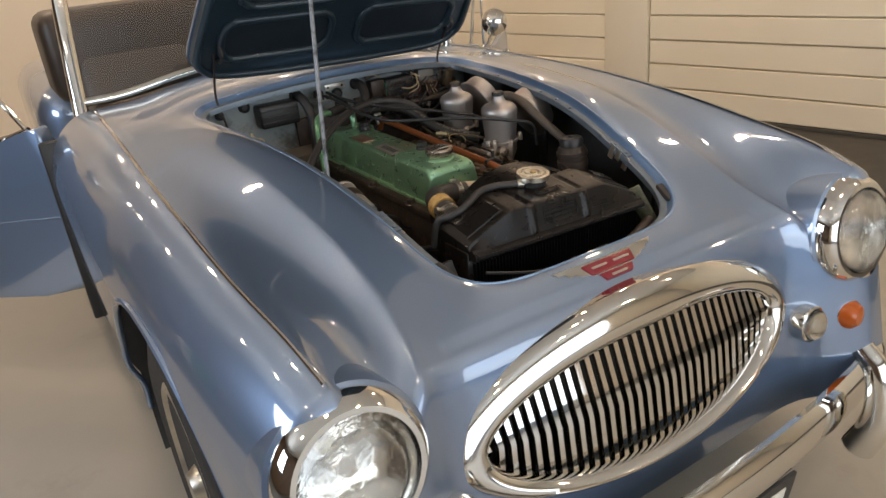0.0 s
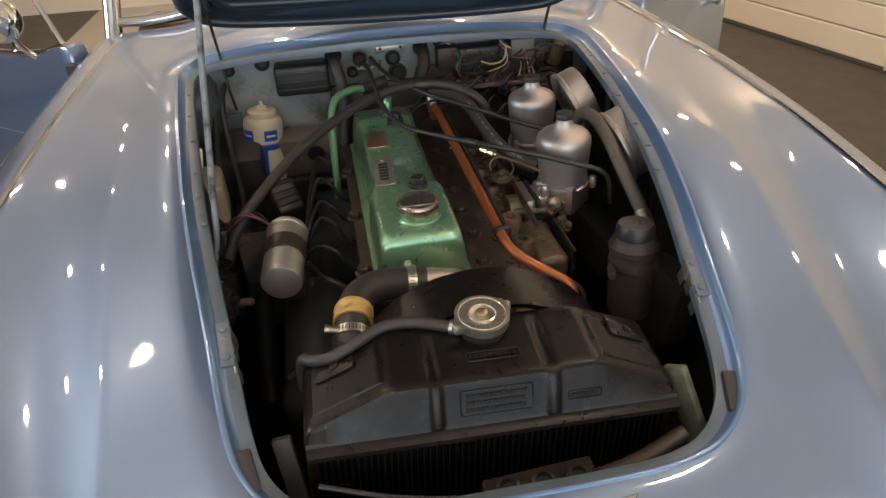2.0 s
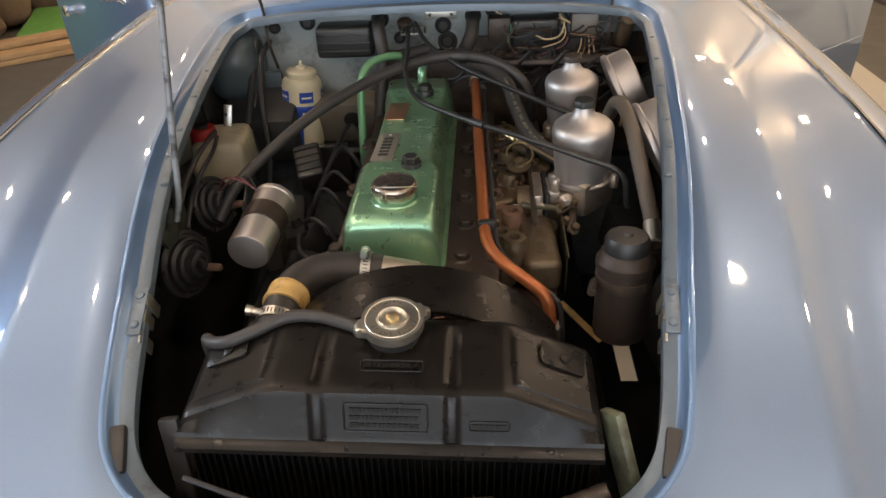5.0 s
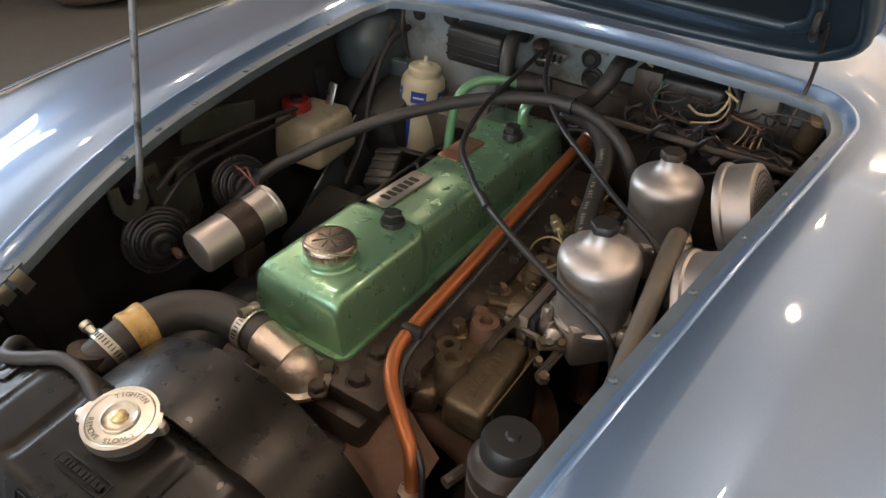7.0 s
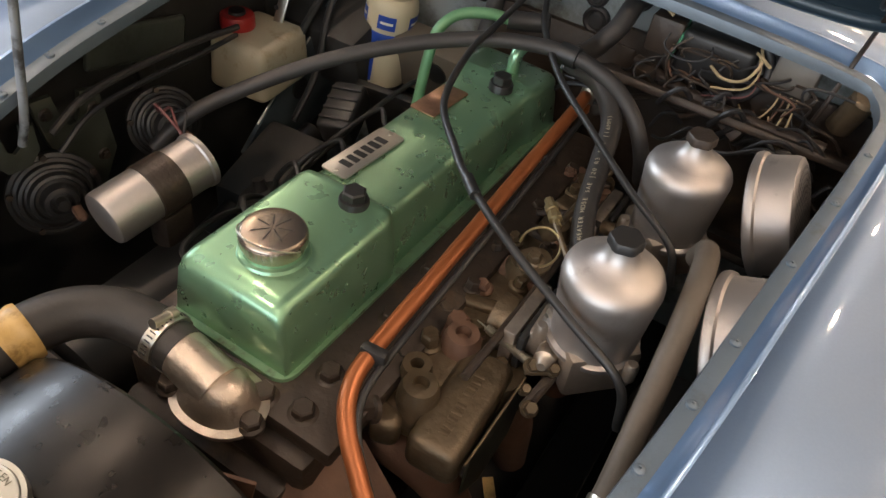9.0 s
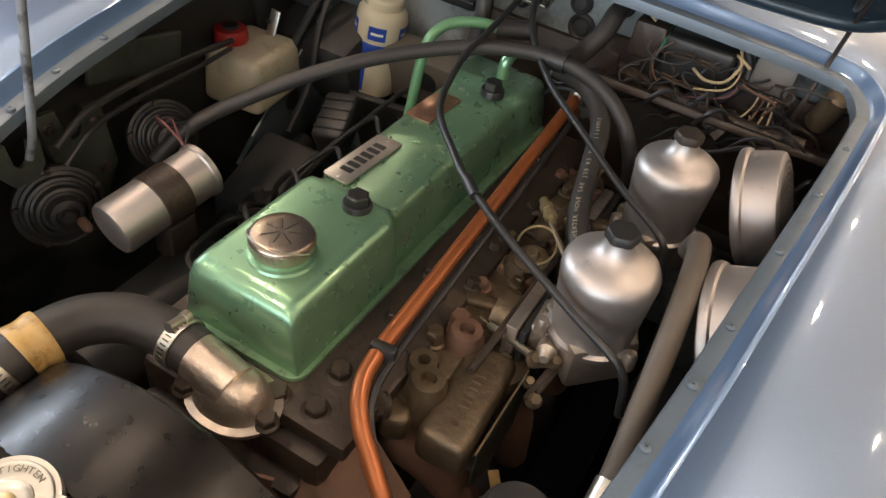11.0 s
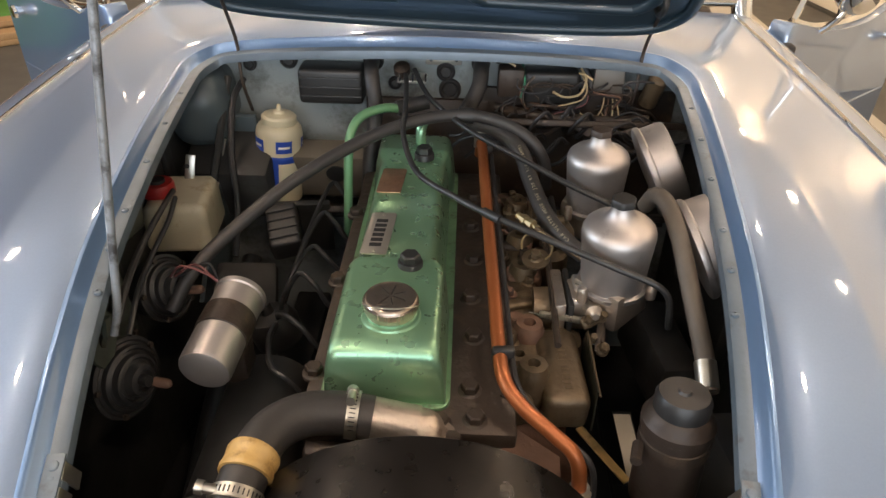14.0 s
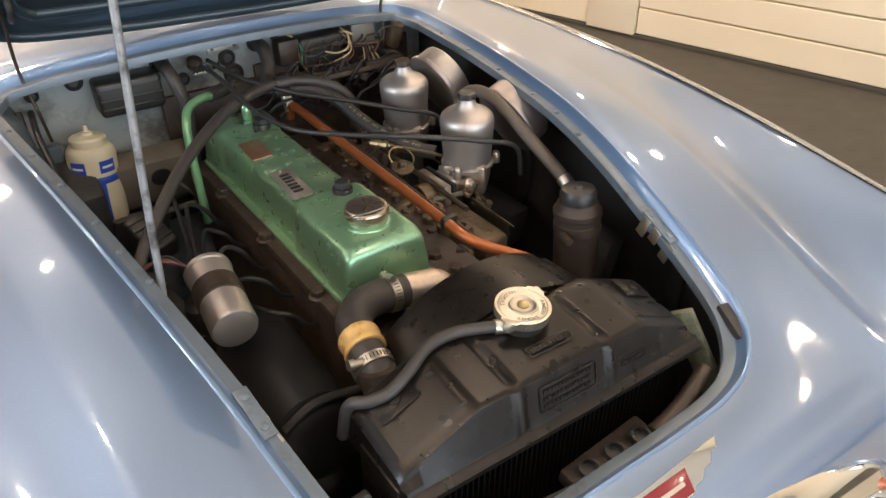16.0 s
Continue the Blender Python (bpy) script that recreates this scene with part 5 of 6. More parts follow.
part("heat_shield", prism([(0.205, 0.722), (0.305, 0.726), (0.322, 0.69), (0.312, 0.63), (0.25, 0.62), (0.205, 0.66)], -0.001, 0.001, Matrix.Translation((0.207, 0, 0)) @ Matrix(((0, 0, 1, 0), (1, 0, 0, 0), (0, 1, 0, 0), (0, 0, 0, 1)))), OLIVE, car, "dark olive sheet-metal shield")
part("shield_edge", tube([(0.208, 0.195, 0.7255), (0.208, 0.25, 0.727), (0.208, 0.305, 0.7285)], 0.0012, 3, 6), CASTBROWN, car)
part("rusty_guard", prism([(-0.05, -0.05), (0.03, -0.06), (0.05, 0.02), (0.0, 0.06), (-0.05, 0.03)], -0.002, 0.002, pose(0.125, 0.135, 0.655, 25, 12, 20)), RUST, car, "rusty sheet-metal guard")
part("amber_strap", block((0.012, 0.09, 0.003), pose(0.238, 0.245, 0.575, 15, 0, 40), 0.001), YELLOWTAPE, car)
# throttle gear on the front carburettor
tb = part("throttle_body", block((0.040, 0.050, 0.030), pose(0.206, 0.360, 0.738, 0, 6, 4), 0.006, seg=3), ALUCAST, car, "stained aluminium throttle body")
part("throttle_cover", block((0.022, 0.030, 0.010), pose(0.204, 0.366, 0.757, 0, 6, 4), 0.003), ALU, tb)
for dx, dy in ((-0.007, -0.011), (0.007, 0.011)):
    part("cover_screw", lathe([(0.0032, 0), (0.003, 0.002), (0, 0.0025)], pose(0.204 + dx, 0.366 + dy, 0.762), 10), STEEL, tb)
part("throttle_boss", lathe([(0.011, 0), (0.011, 0.018), (0.008, 0.020), (0.0045, 0.028), (0, 0.028)], axis_pose((0.214, 0.338, 0.742), (0.1, -1, 0.15)), 20), ALUCAST, tb)
for y0 in (0.52,):
    part("linkage_rod", tube([(0.115, y0 - 0.02, 0.752), (0.15, y0, 0.756), (0.192, y0 + 0.01, 0.752)], 0.0036, 5, 8), IRON, car)
    part("linkage_joint", lathe([(0.008, -0.008), (0.009, 0), (0.008, 0.008)], axis_pose((0.192, y0 + 0.01, 0.752), (1, 0, 0.2)), 12), CASTBROWN, car)
part("throttle_spindle", tube([(0.165, 0.26, 0.742), (0.168, 0.4, 0.744), (0.17, 0.60, 0.744)], 0.0045, 5, 8), IRON, car)
SA, SB = Vector((0.150, 0.333, 0.731)), Vector((0.203, 0.320, 0.733))
s1 = (SB - SA).normalized().cross((0, 0, 1)).normalized()
s2 = s1.cross(SB - SA).normalized()
coils = [SA + (SB - SA) * (k / 240) + 0.0042 * (math.cos(k * 0.785) * s1 + math.sin(k * 0.785) * s2) for k in range(241)]
part("return_spring", tube([SA - (SB - SA) * 0.25, SA - (SB - SA) * 0.06] + coils + [SB + (SB - SA) * 0.06, SB + (SB - SA) * 0.2], 0.0008, 1, 5), STEEL, car, "small steel return spring")
lev = part("throttle_lever", block((0.030, 0.010, 0.006), pose(0.216, 0.318, 0.733, 0, -20, 20), 0.002), CASTBROWN, car)
part("lever_arm", block((0.008, 0.042, 0.005), pose(0.222, 0.302, 0.722, 24, 0, -12), 0.002), IRON, lev)
for p, r_ in (((0.208, 0.316, 0.735), 0.0065), ((0.226, 0.322, 0.738), 0.0055), ((0.225, 0.286, 0.716), 0.0065), ((0.212, 0.298, 0.722), 0.005)):
    hexnut(p, (0.3, -0.5, 1), r_, 0.010, "lever_nut", CASTBROWN, lev, r_ * 1.3)
part("link_rod", tube([(0.225, 0.290, 0.722), (0.230, 0.330, 0.728), (0.232, 0.40, 0.733), (0.232, 0.52, 0.733)], 0.003, 5, 8), IRON, car)
part("fuel_union", lathe([(0.0055, 0), (0.0055, 0.010), (0.0078, 0.010), (0.0078, 0.017), (0.006, 0.018), (0.006, 0.024), (0.0078, 0.024), (0.0078, 0.031), (0.004, 0.033), (0.004, 0.042)], axis_pose((0.127, 0.492, 0.782), (0.62, -0.72, -0.05)), 8), BRASS, car, "grimy brass fuel union")
part("fuel_pipe", tube([(0.150, 0.462, 0.780), (0.172, 0.437, 0.778), (0.20, 0.41, 0.772), (0.222, 0.40, 0.762)], 0.0032, 6, 8), CASTBROWN, car)
wash = part("steady_plate", lathe([(0.019, 0), (0.019, 0.003), (0.006, 0.004)], axis_pose((0.150, 0.425, 0.752), (-0.1, -0.2, 1)), 24), CASTBROWN, car)
hexnut((0.150, 0.425, 0.756), (-0.1, -0.2, 1), 0.0075, 0.010, "steady_nut", CASTBROWN, wash, 0.0105)
part("wire_loop", tube([(0.150 + 0.021 * math.cos(a), 0.428 + 0.021 * math.sin(a), 0.772 + 0.010 * math.sin(a)) for a in (radians(d) for d in range(-60, 220, 28))], 0.0015, 4, 6), BRASS, car)
part("steel_rod", tube([(0.146, 0.50, 0.755), (0.152, 0.56, 0.765), (0.158, 0.615, 0.772)], 0.0042, 4, 8), CASTBROWN, car)
rng = random.Random(4)
for k in range(16):
    x, y = 0.098 + 0.07 * rng.random(), 0.36 + 0.30 * rng.random()
    hexnut((x, y, 0.712 + 0.012 * rng.random()), (rng.uniform(-0.25, 0.25), rng.uniform(-0.25, 0.25), 1), 0.006 + 0.003 * rng.random(), 0.011, "manifold_stud", rng.choice([IRON, CASTBROWN, RUST, IRON]), man, 0.0105)
for k in range(5):
    y = 0.37 + 0.07 * k
    part("manifold_web", block((0.05, 0.018 + 0.012 * (k % 2), 0.022), pose(0.125 + 0.012 * (k % 2), y, 0.712, 4, 0, 14 - 9 * k), 0.006, seg=3), (CASTBROWN, RUST, IRON)[k % 3], man)
# exhaust manifold below
for y in (0.22, 0.36, 0.5, 0.64):
    part("exhaust_runner", tube([(0.09, y, 0.64), (0.15, y + 0.01, 0.62), (0.19, y + 0.03, 0.55), (0.20, y + 0.04, 0.45)], 0.022, 6, 16), RUST, blockp)

# copper pipe and armoured cable beside it
PIPE = [(0.074, 0.712, 0.770), (0.075, 0.700, 0.795), (0.078, 0.665, 0.797), (0.083, 0.50, 0.786), (0.089, 0.33, 0.774), (0.093, 0.215, 0.766), (0.099, 0.178, 0.758), (0.117, 0.152, 0.748), (0.148, 0.128, 0.735), (0.170, 0.112, 0.722), (0.177, 0.104, 0.69), (0.178, 0.10, 0.62)]
part("copper_pipe", tube(PIPE, 0.0082, 10, 16), COPPER, car, "copper-coloured heater pipe")
part("pipe_sleeve", tube([(0.0745, 0.706, 0.785), (0.0743, 0.72, 0.812)], 0.0105, 4, 14), STEEL, car)
part("pipe_clip", block((0.026, 0.012, 0.02), pose(0.097, 0.214, 0.766, 0, 0, 6), 0.004), BLACK, car)
part("sleeved_cable", tube([(p[0] + 0.0145, p[1] - 0.004, p[2] - 0.004) for p in PIPE[2:]], 0.0036, 10, 8), BLACK, car, "smooth black cable following the pipe")
part("pipe_union", lathe([(0.013, 0), (0.013, 0.03)], axis_pose((0.178, 0.10, 0.655), (0, 0, 1)), 8), STEEL, car)

# ---- hoses and cables over the engine ----
HT = [(-0.335, 0.35, 0.70), (-0.315, 0.385, 0.735), (-0.28, 0.43, 0.765), (-0.20, 0.515, 0.810), (-0.11, 0.595, 0.840), (-0.03, 0.645, 0.855), (0.045, 0.668, 0.858), (0.105, 0.662, 0.850), (0.150, 0.645, 0.830), (0.175, 0.640, 0.795), (0.185, 0.66, 0.74)]
part("heater_hose", tube(HT, 0.0096, 10, 16), RUBBER, car, "long black heater hose arching over the engine")
HP = [(0.045, 0.690, 0.838), (0.095, 0.670, 0.836), (0.133, 0.630, 0.820), (0.150, 0.570, 0.795), (0.168, 0.500, 0.778), (0.192, 0.445, 0.770), (0.215, 0.42, 0.765)]
ph_ = part("printed_hose", tube(HP, 0.0125, 12, 16), RUBBER, car, "black heater hose with faint printed bars")
hl = spline(HP, 12)
cum = [0.0]
for p, q in zip(hl, hl[1:]):
    cum.append(cum[-1] + (q - p).length)


q = bmesh.new()
dist_ = cum[-1] - 0.028
for ch in "CAR HEATER HOSE SAE J20 R3 5/8 (16MM)":
    k = max(j for j in range(len(cum) - 1) if cum[j] <= max(dist_, 0))
    f = (dist_ - cum[k]) / (cum[k + 1] - cum[k])
    p = hl[k].lerp(hl[k + 1], f)
    dd = -(hl[k + 1] - hl[k]).normalized()
    up = Vector((-0.25, -0.75, 1))
    up = (up - dd * dd.dot(up)).normalized()
    m = Matrix.Translation(p + up * 0.0126) @ Matrix((dd, up.cross(dd), up)).transposed().to_4x4() @ Matrix.Translation((0, -0.0024, 0))
    if ch != " ":
        vs, fs = glyph(ch, 0.0072)
        vv = [q.verts.new(m @ (v + Vector((0, 0, -max(0.0, 0.0126 - math.sqrt(max(0, 0.0126 ** 2 - (v.y - 0.0024) ** 2)))))))for v in vs]
        for fc_ in fs:
            try:
                q.faces.new([vv[t] for t in fc_])
            except ValueError:
                pass
    dist_ -= 0.0057
part("hose_lettering", q, PRINTBAR, ph_, "faint cream lettering along the hose")
part("hose_clip", tube([(0.037, 0.668, 0.8575), (0.061, 0.668, 0.857)], 0.0132, 3, 16), BLACK, car)
part("clip_screw", lathe([(0.004, 0), (0.004, 0.006), (0, 0.007)], axis_pose((0.049, 0.655, 0.847), (0, -0.8, -0.4)), 10), CHROME, car)
CA = [(-0.055, 0.782, 0.880), (-0.05, 0.74, 0.878), (-0.045, 0.66, 0.870), (-0.042, 0.58, 0.858), (-0.015, 0.485, 0.848), (0.04, 0.418, 0.848), (0.082, 0.378, 0.848), (0.15, 0.335, 0.842), (0.225, 0.305, 0.826), (0.285, 0.288, 0.805), (0.30, 0.29, 0.75)]
part("choke_cable", tube(CA, 0.0042, 12, 10), BLACK, car, "glossy black choke cable")
part("cable_ferrule", tube([(0.074, 0.386, 0.848), (0.094, 0.367, 0.848)], 0.0060, 3, 10), BLACK, car)
CB = [(-0.04, 0.79, 0.886), (-0.02, 0.735, 0.872), (0.005, 0.69, 0.862), (0.06, 0.625, 0.848), (0.125, 0.572, 0.836), (0.20, 0.520, 0.818), (0.262, 0.487, 0.80), (0.28, 0.48, 0.76)]
part("choke_cable", tube(CB, 0.0042, 12, 10), BLACK, car, "glossy black choke cable")
part("vent_tube", tube([(0.292, 0.455, 0.825), (0.297, 0.435, 0.852), (0.302, 0.395, 0.861), (0.307, 0.345, 0.846), (0.312, 0.28, 0.812), (0.316, 0.21, 0.776), (0.315, 0.175, 0.757)], 0.0108, 8, 16), mat("perished_brown_rubber", (0.09, 0.072, 0.055), 0.6, 0, 0.2, 30, 0.2, 100), car, "perished brown rubber breather hose")
part("hose_collar", tube([(0.316, 0.205, 0.773), (0.315, 0.178, 0.7585)], 0.0122, 3, 16), STEEL, car)
# green breather pipe at the rear of the cover
GP = [(-0.055, 0.735, 0.838), (-0.085, 0.715, 0.846), (-0.118, 0.690, 0.842), (-0.133, 0.665, 0.825), (-0.138, 0.655, 0.79), (-0.140, 0.645, 0.73), (-0.142, 0.63, 0.65)]
part("breather_pipe", tube(GP, 0.0075, 10, 16), mat("pale_green_pipe_paint", (0.17, 0.36, 0.19), 0.35, 0.3, 0.1, 40, coat=0.3), car, "pale green breather pipe")
part("breather_hose", tube([(-0.015, 0.75, 0.846), (-0.04, 0.742, 0.842), (-0.066, 0.729, 0.841)], 0.0125, 6, 14), RUBBER, car)
part("cover_spout", tube([(-0.022, 0.675, 0.80), (-0.022, 0.677, 0.825), (-0.018, 0.690, 0.838)], 0.0085, 6, 14), GREEN, cover, "short green spout")
part("heater_pipe", tube([(-0.115, 0.83, 0.885), (-0.115, 0.80, 0.885), (-0.110, 0.775, 0.865), (-0.105, 0.76, 0.82), (-0.115, 0.74, 0.74), (-0.12, 0.72, 0.66)], 0.0125, 8, 14), RUBBER, car)
part("heater_pipe", tube([(0.073, 0.83, 0.885), (0.073, 0.80, 0.884), (0.070, 0.775, 0.865), (0.055, 0.75, 0.84), (0.045, 0.72, 0.835)], 0.0135, 8, 14), RUBBER, car)
# plug leads
for k in range(6):
    y = 0.24 + 0.088 * k
    part("plug_lead", tube([(-0.112, y, 0.655), (-0.135, y - 0.004, 0.668), (-0.155, y - 0.004, 0.695 + 0.006 * (k % 3)), (-0.178, y + 0.01, 0.702 + 0.006 * (k % 3)), (-0.198, 0.6 * y + 0.17, 0.686), (-0.208, 0.3 * y + 0.30, 0.66), (-0.215, 0.42, 0.63)], 0.0038, 9, 8), BLACK, car)
dist = part("distributor", lathe([(0.036, 0), (0.038, 0.03), (0.03, 0.045), (0.01, 0.05), (0.008, 0.065), (0, 0.065)], axis_pose((-0.215, 0.42, 0.60), (-0.3, 0.0, 1)), 28), BLACK, car, "black distributor cap")

# ---- bulkhead fittings ----
for x, z, r in ((-0.265, 0.882, 0.016), (-0.115, 0.885, 0.018), (0.012, 0.868, 0.0165), (0.073, 0.885, 0.0165), (-0.335, 0.872, 0.012), (-0.078, 0.845, 0.012), (0.02, 0.835, 0.02)):
    gm = axis_pose((x, 0.8395, z), (0, -1, 0))
    part("grommet", lathe([(r, 0), (r, 0.005), (r * 0.8, 0.008), (r * 0.62, 0.005), (r * 0.5, 0.007), (0, 0.007)], gm, 28), RUBBER, bulk)
part("chassis_plate", block((0.062, 0.003, 0.018), pose(0.008, 0.8375, 0.889), 0.001), PLATEBADGE, bulk, "bright identification plate with plain bars")
for dx in (-0.022, 0.022):
    part("plate_screw", lathe([(0.0035, 0), (0.002, 0.002), (0, 0.002)], axis_pose((0.008 + dx, 0.8358, 0.889), (0, -1, 0)), 10), BLACK, bulk)
hbx = part("heater_control_box", block((0.112, 0.055, 0.062), pose(-0.185, 0.812, 0.852), 0.008, seg=3), BLACK, car, "black ribbed box on the bulkhead")
for k in range(3):
    part("box_rib", block((0.108, 0.004, 0.004), pose(-0.185, 0.7835, 0.836 + 0.016 * k), 0.0015), BLACK, hbx)
part("blower_plate", block((0.17, 0.05, 0.10), pose(-0.19, 0.78, 0.70, 18), 0.006), mat("dusty_tan_panel", (0.11, 0.093, 0.07), 0.6, 0, 0.25, 16, 0.2, 60), car, "dusty tan panel with a round hole")
part("panel_hole", lathe([(0.019, 0), (0.019, 0.002), (0, 0.002)], pose(-0.19, 0.78, 0.70, 18) @ pose(0.012, -0.025, 0.012, 90), 24), BLACK, car)
part("relay", block((0.045, 0.035, 0.05), pose(0.125, 0.81, 0.865), 0.005), IRON, car, "grimy brown relay box")
cb = part("control_box", block((0.095, 0.045, 0.058), pose(0.195, 0.812, 0.858), 0.008, seg=3), BLACK, car, "black voltage control box")
fb = part("fuse_box", block((0.052, 0.03, 0.042), pose(0.292, 0.806, 0.874, 0, 0, -6), 0.004), mat("dull_grey_cover", (0.15, 0.14, 0.125), 0.45, 0.2, 0.2, 30, dirt=((0.10, 0.09, 0.07), 20, 0.2)), car, "dull grey fuse box cover")
part("small_can", lathe([(0.016, 0), (0.016, 0.05), (0.012, 0.054), (0, 0.055)], axis_pose((0.362, 0.80, 0.835), (0.2, -0.3, 1)), 20), CASTBROWN, car, "dull brown can")
lvr = part("linkage_bracket", block((0.05, 0.03, 0.006), pose(-0.045, 0.80, 0.868, 10, 0, 0), 0.002), STEEL, car)
for k in range(5):
    part("bracket_slot", block((0.003, 0.01, 0.012), pose(-0.065 + 0.011 * k, 0.786, 0.874), 0.001), BLACK, lvr)
part("bracket_head", lathe([(0.014, 0), (0.014, 0.012), (0.006, 0.016), (0, 0.016)], axis_pose((-0.062, 0.80, 0.878), (0, -0.5, 1)), 16), IRON, lvr)
part("grimy_panel", block((0.36, 0.01, 0.24), pose(0.24, 0.833, 0.725), 0.003), IRON, car, "grimy dark panel behind the carburettors")
part("grimy_panel", block((0.22, 0.012, 0.20), pose(-0.02, 0.832, 0.72), 0.003), IRON, car, "grimy dark lower bulkhead")
part("grimy_shelf", block((0.36, 0.10, 0.012), pose(0.24, 0.785, 0.80, -22), 0.004), IRON, car)
rng = random.Random(21)
for k in range(44):
    x, y, z = rng.uniform(0.08, 0.40), rng.uniform(0.72, 0.80), rng.uniform(0.755, 0.825)
    if k % 7:
        w = rng.uniform(0.03, 0.09) * rng.choice((-1, 1))
        p = [(x, y, z), (x + 0.3 * w, y - 0.014, z + 0.016), (x + 0.7 * w, y - 0.016, z + rng.uniform(-0.012, 0.012)), (x + w, y - 0.004, z - 0.02)]
        part("grimy_lead", tube(p, 0.0018 + 0.0022 * rng.random(), 6, 7), rng.choice([IRON, WIREBLK, BLACK, WIREBLK]), car)
    else:
        part("connector", block((0.016 + 0.02 * rng.random(), 0.014, 0.012 + 0.012 * rng.random()), pose(x, y, z, rng.uniform(-30, 30), rng.uniform(-30, 30), rng.uniform(-40, 40)), 0.003), rng.choice([IRON, BLACK, IRON, CASTBROWN]), car)
# wiring loom and loose wires
part("wiring_loom", tube([(0.10, 0.825, 0.895), (0.14, 0.815, 0.905), (0.20, 0.812, 0.905), (0.245, 0.808, 0.893), (0.262, 0.80, 0.86), (0.245, 0.79, 0.83), (0.20, 0.785, 0.815)], 0.0065, 8, 10), WIREBLK, car)
part("wiring_loom", tube([(0.10, 0.80, 0.82), (0.18, 0.775, 0.815), (0.28, 0.765, 0.815), (0.36, 0.76, 0.82)], 0.008, 8, 10, ridge=0.12), IRON, car, "taped brown wiring loom")
rng = random.Random(8)
for k in range(38):
    x0, y0, z0 = rng.uniform(0.12, 0.34), rng.uniform(0.765, 0.80), rng.uniform(0.815, 0.88)
    L, an, r = rng.uniform(0.03, 0.085), rng.uniform(-2.9, 0.4), rng.uniform(0.006, 0.022)
    dx, dz = L * math.cos(an), L * math.sin(an) * 0.8
    p = [(x0 + dx * t + r * math.sin(5 * t + k), y0 - r * math.sin(math.pi * t), z0 + dz * t + 0.7 * r * math.cos(4.2 * t + 2 * k)) for t in (0, 0.2, 0.4, 0.6, 0.8, 1.0)]
    part("wire", tube(p, 0.0013 + 0.0007 * rng.random(), 6, 6), rng.choice([WIREBLK, WIREBLK, WIREBLK, WIREBLK, IRON, IRON, RUST, WIREBLK]), car)
for k in range(4):
    p = [(0.285 + 0.007 * k, 0.79, 0.852), (0.284 + 0.008 * k, 0.782, 0.838), (0.276 + 0.011 * k, 0.772 - 0.003 * k, 0.822), (0.262 + 0.014 * k, 0.778, 0.812), (0.245 + 0.02 * k, 0.787, 0.82)]
    part("wire", tube(p, 0.0013, 7, 6), (WIREYEL, RUST, WIREYEL, WIREYEL)[k], car)
for k in range(3):
    p = [(0.242 + 0.004 * k, 0.80, 0.893 - 0.014 * k), (0.250 + 0.003 * k, 0.782, 0.880 - 0.012 * k), (0.240 + 0.004 * k, 0.768, 0.860 - 0.010 * k), (0.216 - 0.008 * k, 0.77, 0.853 - 0.016 * k), (0.196 + 0.022 * k, 0.782, 0.857 - 0.022 * k)]
    part("wire", tube(p, (0.0021, 0.0014, 0.0011)[k], 7, 6), (WIREYEL, WIREYEL, WIRERED)[k], car)
for x0, zz in ((0.10, 0.895), (0.232, 0.875)):
    part("wire", tube([(x0, 0.828, zz), (x0 + 0.012, 0.79, zz + 0.012), (x0 + 0.03, 0.785, zz + 0.004)], 0.0022, 7, 6), WIREYEL, car)
part("wire", tube([(0.145, 0.82, 0.89), (0.148, 0.79, 0.872), (0.142, 0.78, 0.845)], 0.002, 7, 6), WIREGRN, car)
part("yellow_lead", tube([(0.30, 0.77, 0.80), (0.345, 0.74, 0.785), (0.365, 0.69, 0.76), (0.35, 0.65, 0.72)], 0.004, 8, 8), WIREYEL, car, "faded ochre lead")
for k in range(3):
    p = [(-0.33 + 0.005 * k, 0.36, 0.75), (-0.30 + 0.012 * k, 0.335 + 0.01 * k, 0.785 - 0.004 * k), (-0.265 + 0.006 * k, 0.33, 0.775 - 0.006 * k), (-0.25 + 0.008 * k, 0.335, 0.75)]
    part("coil_wire", tube(p, 0.0016, 7, 6), WIRERED if k < 2 else WIREBLK, car)

# ---- bottles on the far side ----
BM = axis_pose((-0.289, 0.766, 0.645), (0.075, 0.06, 1))
bot = part("washer_bottle", lathe([(0.034, 0.0), (0.040, 0.004), (0.041, 0.012), (0.041, 0.128), (0.039, 0.138), (0.034, 0.1445), (0.0305, 0.146)], BM, 40), CREAM, car, "aged white plastic bottle with blue label bands")
part("bottle_cap", lathe([(0.0290, 0.143), (0.0305, 0.146), (0.0305, 0.157), (0.0275, 0.1605), (0.014, 0.162), (0.011, 0.1635), (0.0095, 0.167), (0.0045, 0.169), (0.003, 0.178), (0.0, 0.179)], BM, 36), CREAM, bot, "cream nozzle cap")
part("label_band", lathe([(0.0410, 0.082), (0.0416, 0.083), (0.0416, 0.094), (0.0410, 0.095)], BM, 40), BLUELBL, bot, "dark blue label band")
face_dir = BM.to_3x3().inverted() @ Vector((-0.1, -1, 0))
A0 = math.degrees(math.atan2(face_dir.y, face_dir.x))
